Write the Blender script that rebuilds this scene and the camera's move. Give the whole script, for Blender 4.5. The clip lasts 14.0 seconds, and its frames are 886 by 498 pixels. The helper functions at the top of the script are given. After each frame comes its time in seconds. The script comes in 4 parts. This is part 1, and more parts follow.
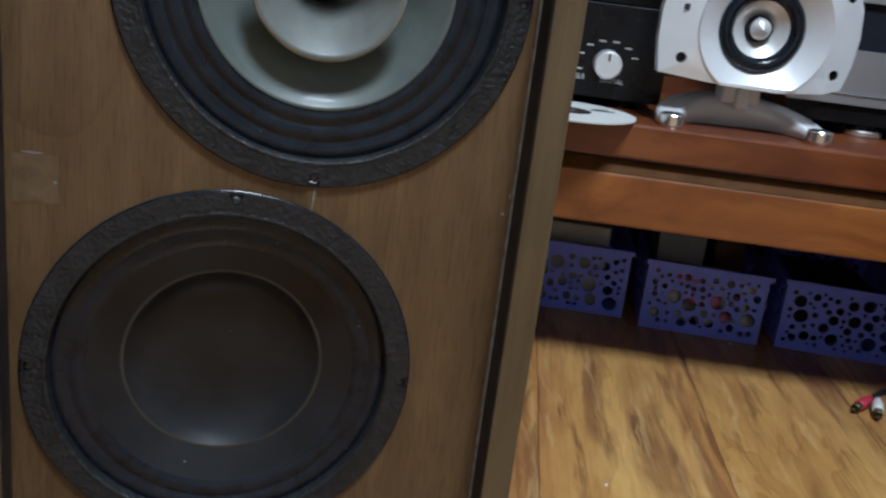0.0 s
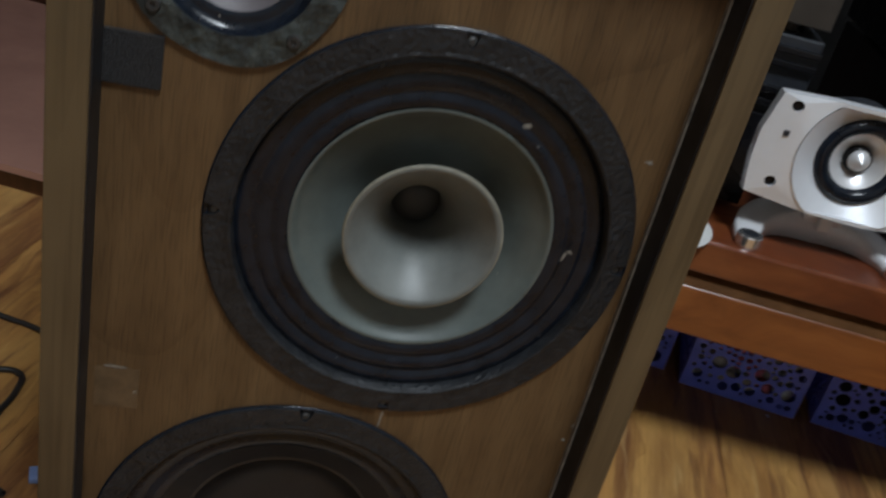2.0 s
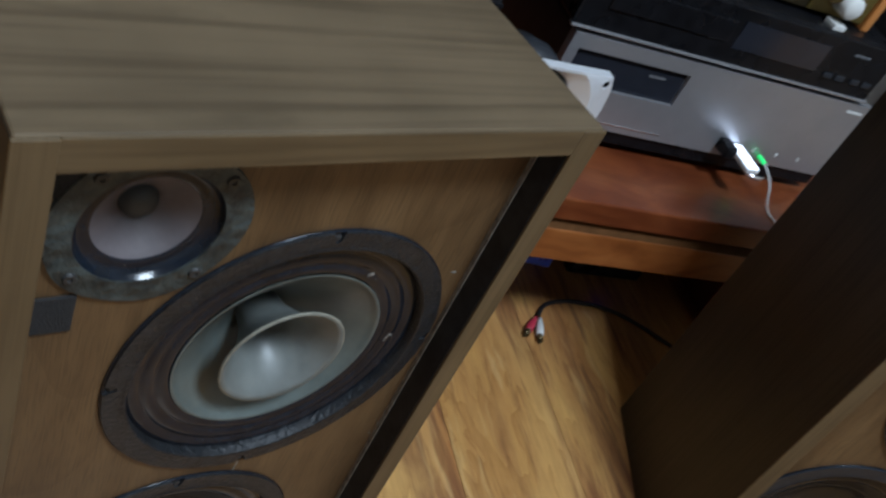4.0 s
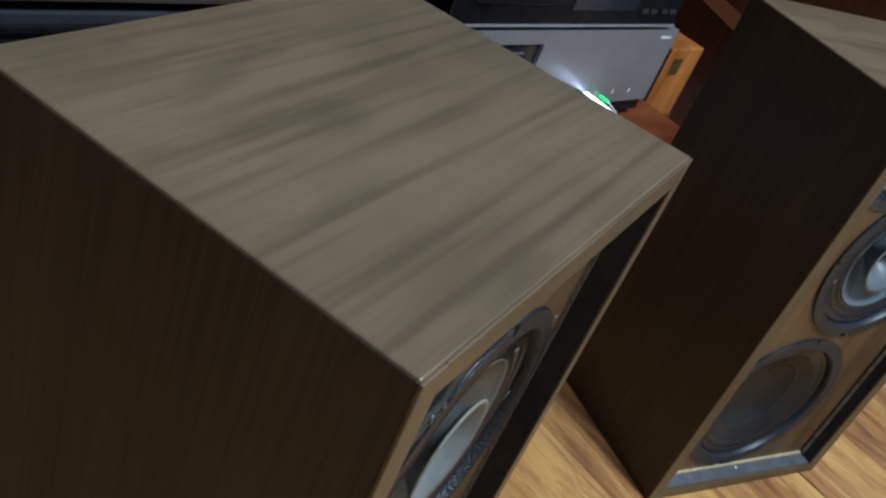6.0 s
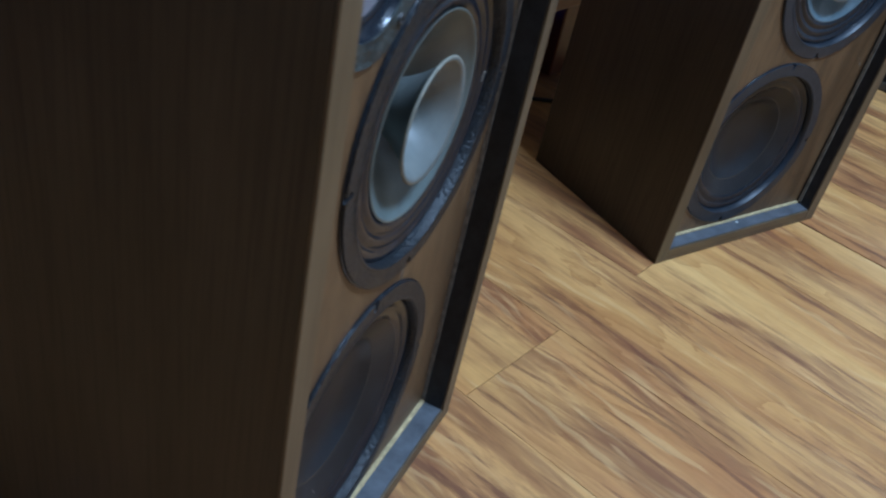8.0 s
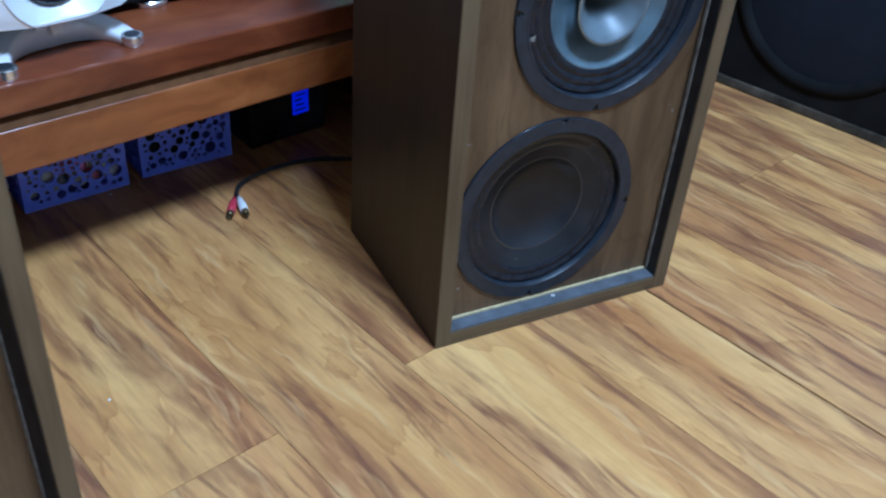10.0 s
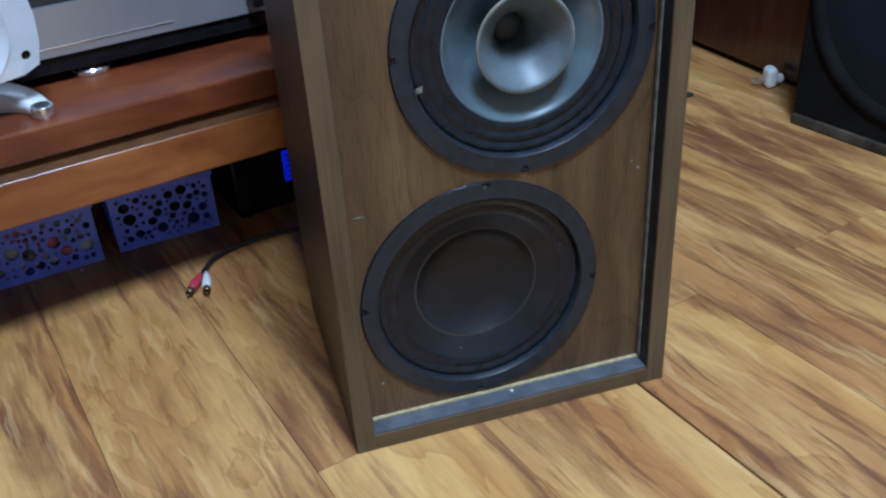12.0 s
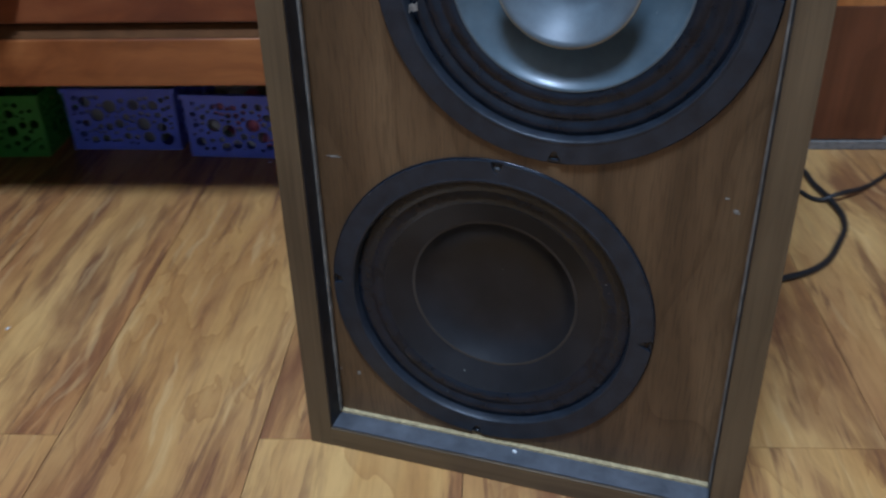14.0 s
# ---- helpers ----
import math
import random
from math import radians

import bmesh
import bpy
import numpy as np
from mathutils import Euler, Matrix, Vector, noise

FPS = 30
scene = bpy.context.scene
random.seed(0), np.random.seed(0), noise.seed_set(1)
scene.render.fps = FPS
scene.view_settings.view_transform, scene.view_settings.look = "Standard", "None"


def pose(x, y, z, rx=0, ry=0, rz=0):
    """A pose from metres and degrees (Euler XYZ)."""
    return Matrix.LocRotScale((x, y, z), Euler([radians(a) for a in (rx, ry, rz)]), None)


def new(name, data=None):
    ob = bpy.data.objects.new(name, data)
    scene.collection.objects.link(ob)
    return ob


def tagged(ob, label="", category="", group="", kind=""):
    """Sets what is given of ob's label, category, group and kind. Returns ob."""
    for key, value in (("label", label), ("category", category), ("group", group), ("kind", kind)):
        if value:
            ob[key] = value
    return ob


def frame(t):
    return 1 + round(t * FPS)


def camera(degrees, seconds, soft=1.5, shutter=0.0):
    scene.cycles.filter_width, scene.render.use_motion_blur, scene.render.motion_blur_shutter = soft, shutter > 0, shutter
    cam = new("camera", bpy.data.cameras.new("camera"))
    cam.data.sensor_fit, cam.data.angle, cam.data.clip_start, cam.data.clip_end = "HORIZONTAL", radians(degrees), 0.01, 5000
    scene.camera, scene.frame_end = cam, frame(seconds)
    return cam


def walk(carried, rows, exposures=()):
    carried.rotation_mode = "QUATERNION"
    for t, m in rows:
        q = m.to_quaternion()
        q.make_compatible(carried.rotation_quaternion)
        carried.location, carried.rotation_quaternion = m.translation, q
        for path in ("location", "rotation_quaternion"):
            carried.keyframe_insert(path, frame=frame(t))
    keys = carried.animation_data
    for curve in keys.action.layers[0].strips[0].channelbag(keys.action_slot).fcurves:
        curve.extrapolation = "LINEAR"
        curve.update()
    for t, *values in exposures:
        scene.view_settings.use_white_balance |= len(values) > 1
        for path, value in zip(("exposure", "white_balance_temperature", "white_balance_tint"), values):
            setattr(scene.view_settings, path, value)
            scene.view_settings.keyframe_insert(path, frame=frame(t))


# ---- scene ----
cam = camera(51.43, 14.0, soft=2.3, shutter=0.3)


def held(x, y, z, yaw, pitch, roll):
    return pose(x, y, z, 0, 0, yaw) @ pose(0, 0, 0, 90 + pitch) @ pose(0, 0, 0, 0, 0, roll)


# seconds, place, yaw, pitch, roll
ROWS = [
    (0, -0.2623, -0.5814, 0.3644, 18.43, -17.35, 7.07),
    (0.5, -0.2562, -0.5595, 0.3814, 23.67, -18.87, 6.30),
    (1, -0.2669, -0.5233, 0.3978, 25.56, -21.41, 7.23),
    (1.2, -0.2741, -0.5205, 0.4230, 25.97, -19.67, 7.54),
    (1.5, -0.3032, -0.5289, 0.4570, 25.91, -19.35, 10.83),
    (1.8, -0.3234, -0.5276, 0.5111, 22.69, -24.94, 11.77),
    (2, -0.3390, -0.5276, 0.5534, 19.28, -27.38, 14.07),
    (2.4, -0.3643, -0.5210, 0.6167, 12.79, -30.15, 16.30),
    (2.5, -0.3691, -0.5201, 0.6231, 12.07, -30.63, 16.43),
    (3, -0.4145, -0.5034, 0.6383, 3.65, -36.40, 24.32),
    (3.5, -0.4616, -0.5123, 0.7007, -3.80, -39.65, 25.36),
    (3.6, -0.4797, -0.5161, 0.7087, -6.69, -38.76, 25.46),
    (4, -0.5430, -0.5231, 0.7571, -17.29, -37.06, 28.60),
    (4.2, -0.5849, -0.5312, 0.7766, -20.76, -35.71, 30.01),
    (6.3, -0.7924, -0.4319, 0.7179, -40.54, -32.56, 20.53),
    (6.5, -0.8089, -0.4354, 0.6879, -41.58, -32.07, 18.22),
    (7, -0.8377, -0.4503, 0.6343, -42.66, -33.42, 14.88),
    (7.2, -0.8411, -0.4611, 0.6120, -43.31, -34.66, 14.63),
    (9.3, -0.5234, -0.6197, 0.5999, -34.15, -35.50, 8.89),
    (9.5, -0.4821, -0.6227, 0.6076, -33.41, -35.09, 7.86),
    (10, -0.3569, -0.6387, 0.6386, -29.20, -34.91, 4.60),
    (10.5, -0.3126, -0.6038, 0.6393, -30.25, -34.03, 3.45),
    (11, -0.2553, -0.5815, 0.6025, -25.91, -29.95, 0.47),
    (11.5, -0.1501, -0.6033, 0.5875, -20.62, -31.60, -1.32),
    (11.7, -0.1139, -0.6117, 0.5786, -19.06, -31.58, -1.10),
    (12, -0.0690, -0.6093, 0.5846, -14.71, -31.76, -3.83),
    (12.5, -0.0069, -0.6022, 0.5818, -11.22, -28.87, -5.73),
    (13, 0.0598, -0.5658, 0.5607, -0.12, -28.87, -5.85),
    (13.2, 0.0992, -0.5285, 0.5303, 0.43, -29.83, -2.50),
    (13.5, 0.1462, -0.4991, 0.5019, 3.12, -31.36, -0.72),
    (14, 0.2625, -0.4528, 0.4716, 19.01, -31.06, -1.57),
]
walk(cam, [(t, held(*p)) for t, *p in ROWS],
     [(0, 0.36, 6100, 10), (0.5, 0.32, 6300, 10), (1.0, 0.12, 6600, 11), (1.5, 0.0, 6800, 14), (2, -0.26, 6700, 12), (2.5, -0.48, 6600, 12), (3, -0.74, 6600, 12),
      (3.6, -0.36, 6300, 11), (4.2, 0.26, 5900, 9), (6.3, 0.44, 5800, 10), (6.7, 0.33, 5700, 8), (7.0, 0.28, 5050, 8), (7.2, 0.25, 4950, 8), (9.3, 0.8, 4600, 8), (10.2, 0.68, 4600, 8), (11, 0.6, 5000, 9),
      (12.5, 0.52, 5200, 10), (13, 0.38, 5500, 12), (13.5, 0.3, 5700, 14), (14, 0.13, 5200, 14)])

# ---- light ----
world = bpy.data.worlds.new("room_dusk")
world.use_nodes = True
scene.world = world
world.node_tree.nodes["Background"].inputs[0].default_value = (0.6, 0.7, 1.0, 1)
world.node_tree.nodes["Background"].inputs[1].default_value = 0.05

LAMP = (0.20, -0.83, 2.36)
lamp_data = bpy.data.lights.new("ceiling_lamp_light", "AREA")
lamp_data.shape, lamp_data.size = "DISK", 0.58
lamp_data.energy, lamp_data.color = 52, (0.78, 0.90, 1.0)
lamp = new("ceiling_lamp_light", lamp_data)
lamp.location = (LAMP[0], LAMP[1], LAMP[2] - 0.03)


# ---- small tools ----
def link(bm, name, mat, parent=None, m=None, label="", smooth=False):
    me = bpy.data.meshes.new(name)
    bmesh.ops.recalc_face_normals(bm, faces=bm.faces)
    for f in bm.faces:
        f.smooth = smooth
    bm.to_mesh(me)
    bm.free()
    if mat:
        me.materials.append(mat)
    ob = new(name, me)
    if parent:
        ob.parent = parent
    if m is not None:
        ob.matrix_basis = m
    if label:
        ob["label"] = label
    return ob


def part(name, bm, mat, parent, label="", smooth=False, m=None):
    return link(bm, name, mat, parent, m, label, smooth)


def empty(name, m, label, category, group="", kind=""):
    ob = new(name)
    ob.empty_display_size = 0.05
    ob.matrix_basis = m
    return tagged(ob, label, category, group, kind)


def box(x0, x1, y0, y1, z0, z1, bevel=0.0, segs=2):
    bm = bmesh.new()
    bmesh.ops.create_cube(bm, size=1)
    for v in bm.verts:
        v.co = Vector((x0 + (v.co.x + .5) * (x1 - x0), y0 + (v.co.y + .5) * (y1 - y0), z0 + (v.co.z + .5) * (z1 - z0)))
    if bevel:
        bmesh.ops.bevel(bm, geom=bm.edges[:], offset=bevel, segments=segs, profile=0.5, affect="EDGES")
    return bm


def lathe(profile, n=72, closed=False):
    """Turns (radius, depth) pairs about the y axis."""
    bm = bmesh.new()
    rings = []
    for r, y in profile:
        if r < 1e-6:
            rings.append([bm.verts.new((0, y, 0))])
        else:
            rings.append([bm.verts.new((r * math.cos(a), y, r * math.sin(a))) for a in (2 * math.pi * k / n for k in range(n))])
    pairs = list(zip(rings, rings[1:] + (rings[:1] if closed else [])))
    if not closed:
        pairs = pairs[:len(rings) - 1]
    for a, b in pairs:
        for k in range(n):
            if len(a) == 1 and len(b) == 1:
                continue
            if len(a) == 1:
                bm.faces.new((a[0], b[k], b[(k + 1) % n]))
            elif len(b) == 1:
                bm.faces.new((a[k], b[0], a[(k + 1) % n]))
            else:
                bm.faces.new((a[k], b[k], b[(k + 1) % n], a[(k + 1) % n]))
    return bm


def cylinder_y(r, y0, y1, n=24, bevel=0.0):
    b = min(bevel, r * .4)
    return lathe([(0, y0), (r - b, y0), (r, y0 + b), (r, y1 - b), (r - b, y1), (0, y1)], n)


def sheet(outline, holes, y0, y1):
    """A board in the x-z plane with holes cut through it, from depth y0 to y1."""
    bm = bmesh.new()
    edges = []
    for loop in [outline] + holes:
        vs = [bm.verts.new((x, y0, z)) for x, z in loop]
        edges += [bm.edges.new((vs[k], vs[(k + 1) % len(vs)])) for k in range(len(vs))]
    bmesh.ops.triangle_fill(bm, use_beauty=True, use_dissolve=False, edges=edges)
    out = bmesh.ops.extrude_face_region(bm, geom=bm.faces[:])
    for v in out["geom"]:
        if isinstance(v, bmesh.types.BMVert):
            v.co.y = y1
    return bm


def circle(cx, cz, r, n=64, turn=0.0):
    return [(cx + r * math.cos(turn + 2 * math.pi * k / n), cz + r * math.sin(turn + 2 * math.pi * k / n)) for k in range(n)]


def rect(x0, x1, z0, z1):
    return [(x0, z0), (x1, z0), (x1, z1), (x0, z1)]


def tube(points, r, n=10):
    """A round cable through points."""
    cu = bpy.data.curves.new("cable_path", "CURVE")
    cu.dimensions, cu.bevel_depth, cu.bevel_resolution, cu.resolution_u = "3D", r, 3, 8
    sp = cu.splines.new("BEZIER")
    sp.bezier_points.add(len(points) - 1)
    for b, p in zip(sp.bezier_points, points):
        b.co = p
        b.handle_left_type = b.handle_right_type = "AUTO"
    return cu


# ---- materials ----
def node_mat(name):
    m = bpy.data.materials.new(name)
    m.use_nodes = True
    nt = m.node_tree
    return m, nt, nt.nodes["Principled BSDF"]


def add(nt, kind, **sets):
    n = nt.nodes.new(kind)
    for k, v in sets.items():
        n.inputs[k].default_value = v
    return n


def ramp(nt, fac, stops):
    r = nt.nodes.new("ShaderNodeValToRGB")
    e = r.color_ramp.elements
    while len(e) < len(stops):
        e.new(0.5)
    for el, (p, c) in zip(e, stops):
        el.position, el.color = p, (*c, 1)
    nt.links.new(fac, r.inputs[0])
    return r.outputs[0]


def coords(nt, scale, wobble=0.0, wobble_scale=3.0, by_object=False):
    tc = nt.nodes.new("ShaderNodeTexCoord")
    out = tc.outputs["Object"]
    if by_object:
        oi = nt.nodes.new("ShaderNodeObjectInfo")
        mul = nt.nodes.new("ShaderNodeVectorMath")
        mul.operation = "MULTIPLY_ADD"
        comb = nt.nodes.new("ShaderNodeCombineXYZ")
        for k in range(3):
            nt.links.new(oi.outputs["Random"], comb.inputs[k])
        nt.links.new(comb.outputs[0], mul.inputs[0])
        mul.inputs[1].default_value = (5.1, 17.7, 2.9)
        nt.links.new(out, mul.inputs[2])
        out = mul.outputs[0]
    if wobble:
        nz = add(nt, "ShaderNodeTexNoise", Scale=wobble_scale, Detail=2.0)
        nt.links.new(out, nz.inputs["Vector"])
        ma = nt.nodes.new("ShaderNodeVectorMath")
        ma.operation = "MULTIPLY_ADD"
        nt.links.new(nz.outputs["Color"], ma.inputs[0])
        ma.inputs[1].default_value = (wobble,) * 3
        nt.links.new(out, ma.inputs[2])
        out = ma.outputs[0]
    mp = nt.nodes.new("ShaderNodeMapping")
    mp.inputs["Scale"].default_value = scale
    nt.links.new(out, mp.inputs["Vector"])
    return mp.outputs[0]


def bump(nt, bsdf, height, strength, distance=0.001):
    b = add(nt, "ShaderNodeBump", Strength=strength, Distance=distance)
    nt.links.new(height, b.inputs["Height"])
    nt.links.new(b.outputs[0], bsdf.inputs["Normal"])


def mix(nt, fac, a, b, mode="MIX"):
    n = nt.nodes.new("ShaderNodeMix")
    n.data_type, n.blend_type = "RGBA", mode
    for socket, v in ((n.inputs[0], fac), (n.inputs[6], a), (n.inputs[7], b)):
        if isinstance(v, (int, float)):
            socket.default_value = v
        elif isinstance(v, tuple):
            socket.default_value = (*v, 1)
        else:
            nt.links.new(v, socket)
    return n.outputs[2]


def plain(name, color, rough=0.5, metal=0.0, vary=0.15, scale=40.0, bump_strength=0.0, bump_scale=None, coat=0.0, specks=0.0, spec=0.5, relief=0.001):
    """A surface with soft stains, grain in its gloss and, where wanted, relief and dust."""
    m, nt, p = node_mat(name)
    c = coords(nt, (1, 1, 1))
    nz = add(nt, "ShaderNodeTexNoise", Scale=scale, Detail=6.0, Roughness=0.65)
    nt.links.new(c, nz.inputs["Vector"])
    lo = tuple(v * (1 - vary) for v in color)
    hi = tuple(min(1, v * (1 + vary)) for v in color)
    col = ramp(nt, nz.outputs[0], [(0.3, lo), (0.7, hi)])
    if specks:
        vo = add(nt, "ShaderNodeTexVoronoi", Scale=specks)
        nt.links.new(c, vo.inputs["Vector"])
        pick = ramp(nt, vo.outputs["Distance"], [(0.0, (1, 1, 1)), (0.075, (0, 0, 0))])
        some = add(nt, "ShaderNodeTexNoise", Scale=specks * .31, Detail=1.0)
        nt.links.new(c, some.inputs["Vector"])
        keep = ramp(nt, some.outputs[0], [(0.62, (0, 0, 0)), (0.66, (1, 1, 1))])
        col = mix(nt, mix(nt, 1.0, pick, keep, "MULTIPLY"), col, (0.6, 0.58, 0.52))
    nt.links.new(col, p.inputs["Base Color"])
    n2 = add(nt, "ShaderNodeTexNoise", Scale=scale * .35, Detail=3.0)
    nt.links.new(c, n2.inputs["Vector"])
    mr = add(nt, "ShaderNodeMapRange")
    mr.inputs["To Min"].default_value, mr.inputs["To Max"].default_value = max(0.03, rough - .1), min(1, rough + .1)
    nt.links.new(n2.outputs[0], mr.inputs["Value"])
    nt.links.new(mr.outputs[0], p.inputs["Roughness"])
    p.inputs["Metallic"].default_value = metal
    p.inputs["Specular IOR Level"].default_value = spec
    p.inputs["Coat Weight"].default_value = coat
    p.inputs["Coat Roughness"].default_value = 0.1
    if bump_strength:
        n3 = add(nt, "ShaderNodeTexNoise", Scale=bump_scale or scale * 4, Detail=4.0)
        nt.links.new(c, n3.inputs["Vector"])
        bump(nt, p, n3.outputs[0], bump_strength, relief)
    return m


def wood(name, dark, mid, light, axis, rough=0.4, grain=1.0, coat=0.0, contrast=0.5, marks=0.0, figured=0.8, spec=0.5):
    """Wood or wood-print with its grain along one axis."""
    m, nt, p = node_mat(name)
    along, across = 1.6 * grain, 24.0 * grain
    sc = tuple(along if k == axis else across for k in range(3))
    c = coords(nt, sc, 0.018, 5.0)
    n1 = add(nt, "ShaderNodeTexNoise", Scale=1.0, Detail=7.0, Roughness=0.62)
    nt.links.new(c, n1.inputs["Vector"])
    base = ramp(nt, n1.outputs[0], [(0.5 - .28 * (1.4 - contrast), dark), (0.5, mid), (0.5 + .28 * (1.4 - contrast), light)])
    sc2 = tuple(9.0 * grain if k == axis else 320.0 * grain for k in range(3))
    c2 = coords(nt, sc2)
    n2 = add(nt, "ShaderNodeTexNoise", Scale=1.0, Detail=3.0)
    nt.links.new(c2, n2.inputs["Vector"])
    pores = ramp(nt, n2.outputs[0], [(0.35, (0.62, 0.6, 0.58)), (0.55, (1, 1, 1))])
    col = mix(nt, 0.7, base, pores, "MULTIPLY")
    c3 = coords(nt, (1, 1, 1))
    sc6 = tuple(0.9 * grain if k == axis else 9.0 * grain for k in range(3))
    c6 = coords(nt, sc6, 0.02, 6.0)
    n6 = add(nt, "ShaderNodeTexNoise", Scale=1.0, Detail=2.0, Roughness=0.4)
    nt.links.new(c6, n6.inputs["Vector"])
    times = nt.nodes.new("ShaderNodeMath")
    times.operation = "MULTIPLY"
    times.inputs[1].default_value = 22.0
    nt.links.new(n6.outputs[0], times.inputs[0])
    part_of = nt.nodes.new("ShaderNodeMath")
    part_of.operation = "FRACT"
    nt.links.new(times.outputs[0], part_of.inputs[0])
    figure = ramp(nt, part_of.outputs[0], [(0.0, (0.70, 0.68, 0.66)), (0.25, (0.92, 0.92, 0.91)), (0.7, (1.06, 1.06, 1.06)), (0.98, (0.96, 0.96, 0.95))])
    col = mix(nt, figured, col, figure, "MULTIPLY")
    if marks:
        sc4 = tuple(5.0 if k == axis else 16.0 for k in range(3))
        c4 = coords(nt, sc4, 0.05, 8.0)
        n4 = add(nt, "ShaderNodeTexNoise", Scale=1.0, Detail=4.0, Roughness=0.55)
        nt.links.new(c4, n4.inputs["Vector"])
        knot = ramp(nt, n4.outputs[0], [(0.6, (0, 0, 0)), (0.72, (1, 1, 1))])
        col = mix(nt, mix(nt, 1.0, knot, (marks,) * 3, "MULTIPLY"), col, tuple(v * .55 for v in dark))
    n5 = add(nt, "ShaderNodeTexNoise", Scale=9.0, Detail=5.0)
    nt.links.new(c3, n5.inputs["Vector"])
    worn = ramp(nt, n5.outputs[0], [(0.35, (0.82, 0.82, 0.82)), (0.7, (1.12, 1.12, 1.12))])
    col = mix(nt, 1.0, col, worn, "MULTIPLY")
    nt.links.new(col, p.inputs["Base Color"])
    mr = add(nt, "ShaderNodeMapRange")
    mr.inputs["To Min"].default_value, mr.inputs["To Max"].default_value = max(.05, rough - .08), rough + .12
    nt.links.new(n5.outputs[0], mr.inputs["Value"])
    nt.links.new(mr.outputs[0], p.inputs["Roughness"])
    p.inputs["Specular IOR Level"].default_value = spec
    p.inputs["Coat Weight"].default_value = coat
    p.inputs["Coat Roughness"].default_value = 0.12
    bump(nt, p, n2.outputs[0], 0.12, 0.0006)
    return m


def scaled_fract(nt, value, factor):
    """The part after the point of value * factor: saw-tooth contours of a slow field."""
    mul = nt.nodes.new("ShaderNodeMath")
    mul.operation = "MULTIPLY"
    mul.inputs[1].default_value = factor
    nt.links.new(value, mul.inputs[0])
    fr = nt.nodes.new("ShaderNodeMath")
    fr.operation = "FRACT"
    nt.links.new(mul.outputs[0], fr.inputs[0])
    return fr.outputs[0]


def noise_value(nt, scale, wobble=0.0, wobble_scale=3.0, detail=3.0, rough=0.5, distortion=0.0, by_object=False):
    c = coords(nt, scale, wobble, wobble_scale, by_object=by_object)
    n = add(nt, "ShaderNodeTexNoise", Scale=1.0, Detail=detail, Roughness=rough, Distortion=distortion)
    nt.links.new(c, n.inputs["Vector"])
    return n.outputs[0]


def grey(v):
    return (v, v, v)


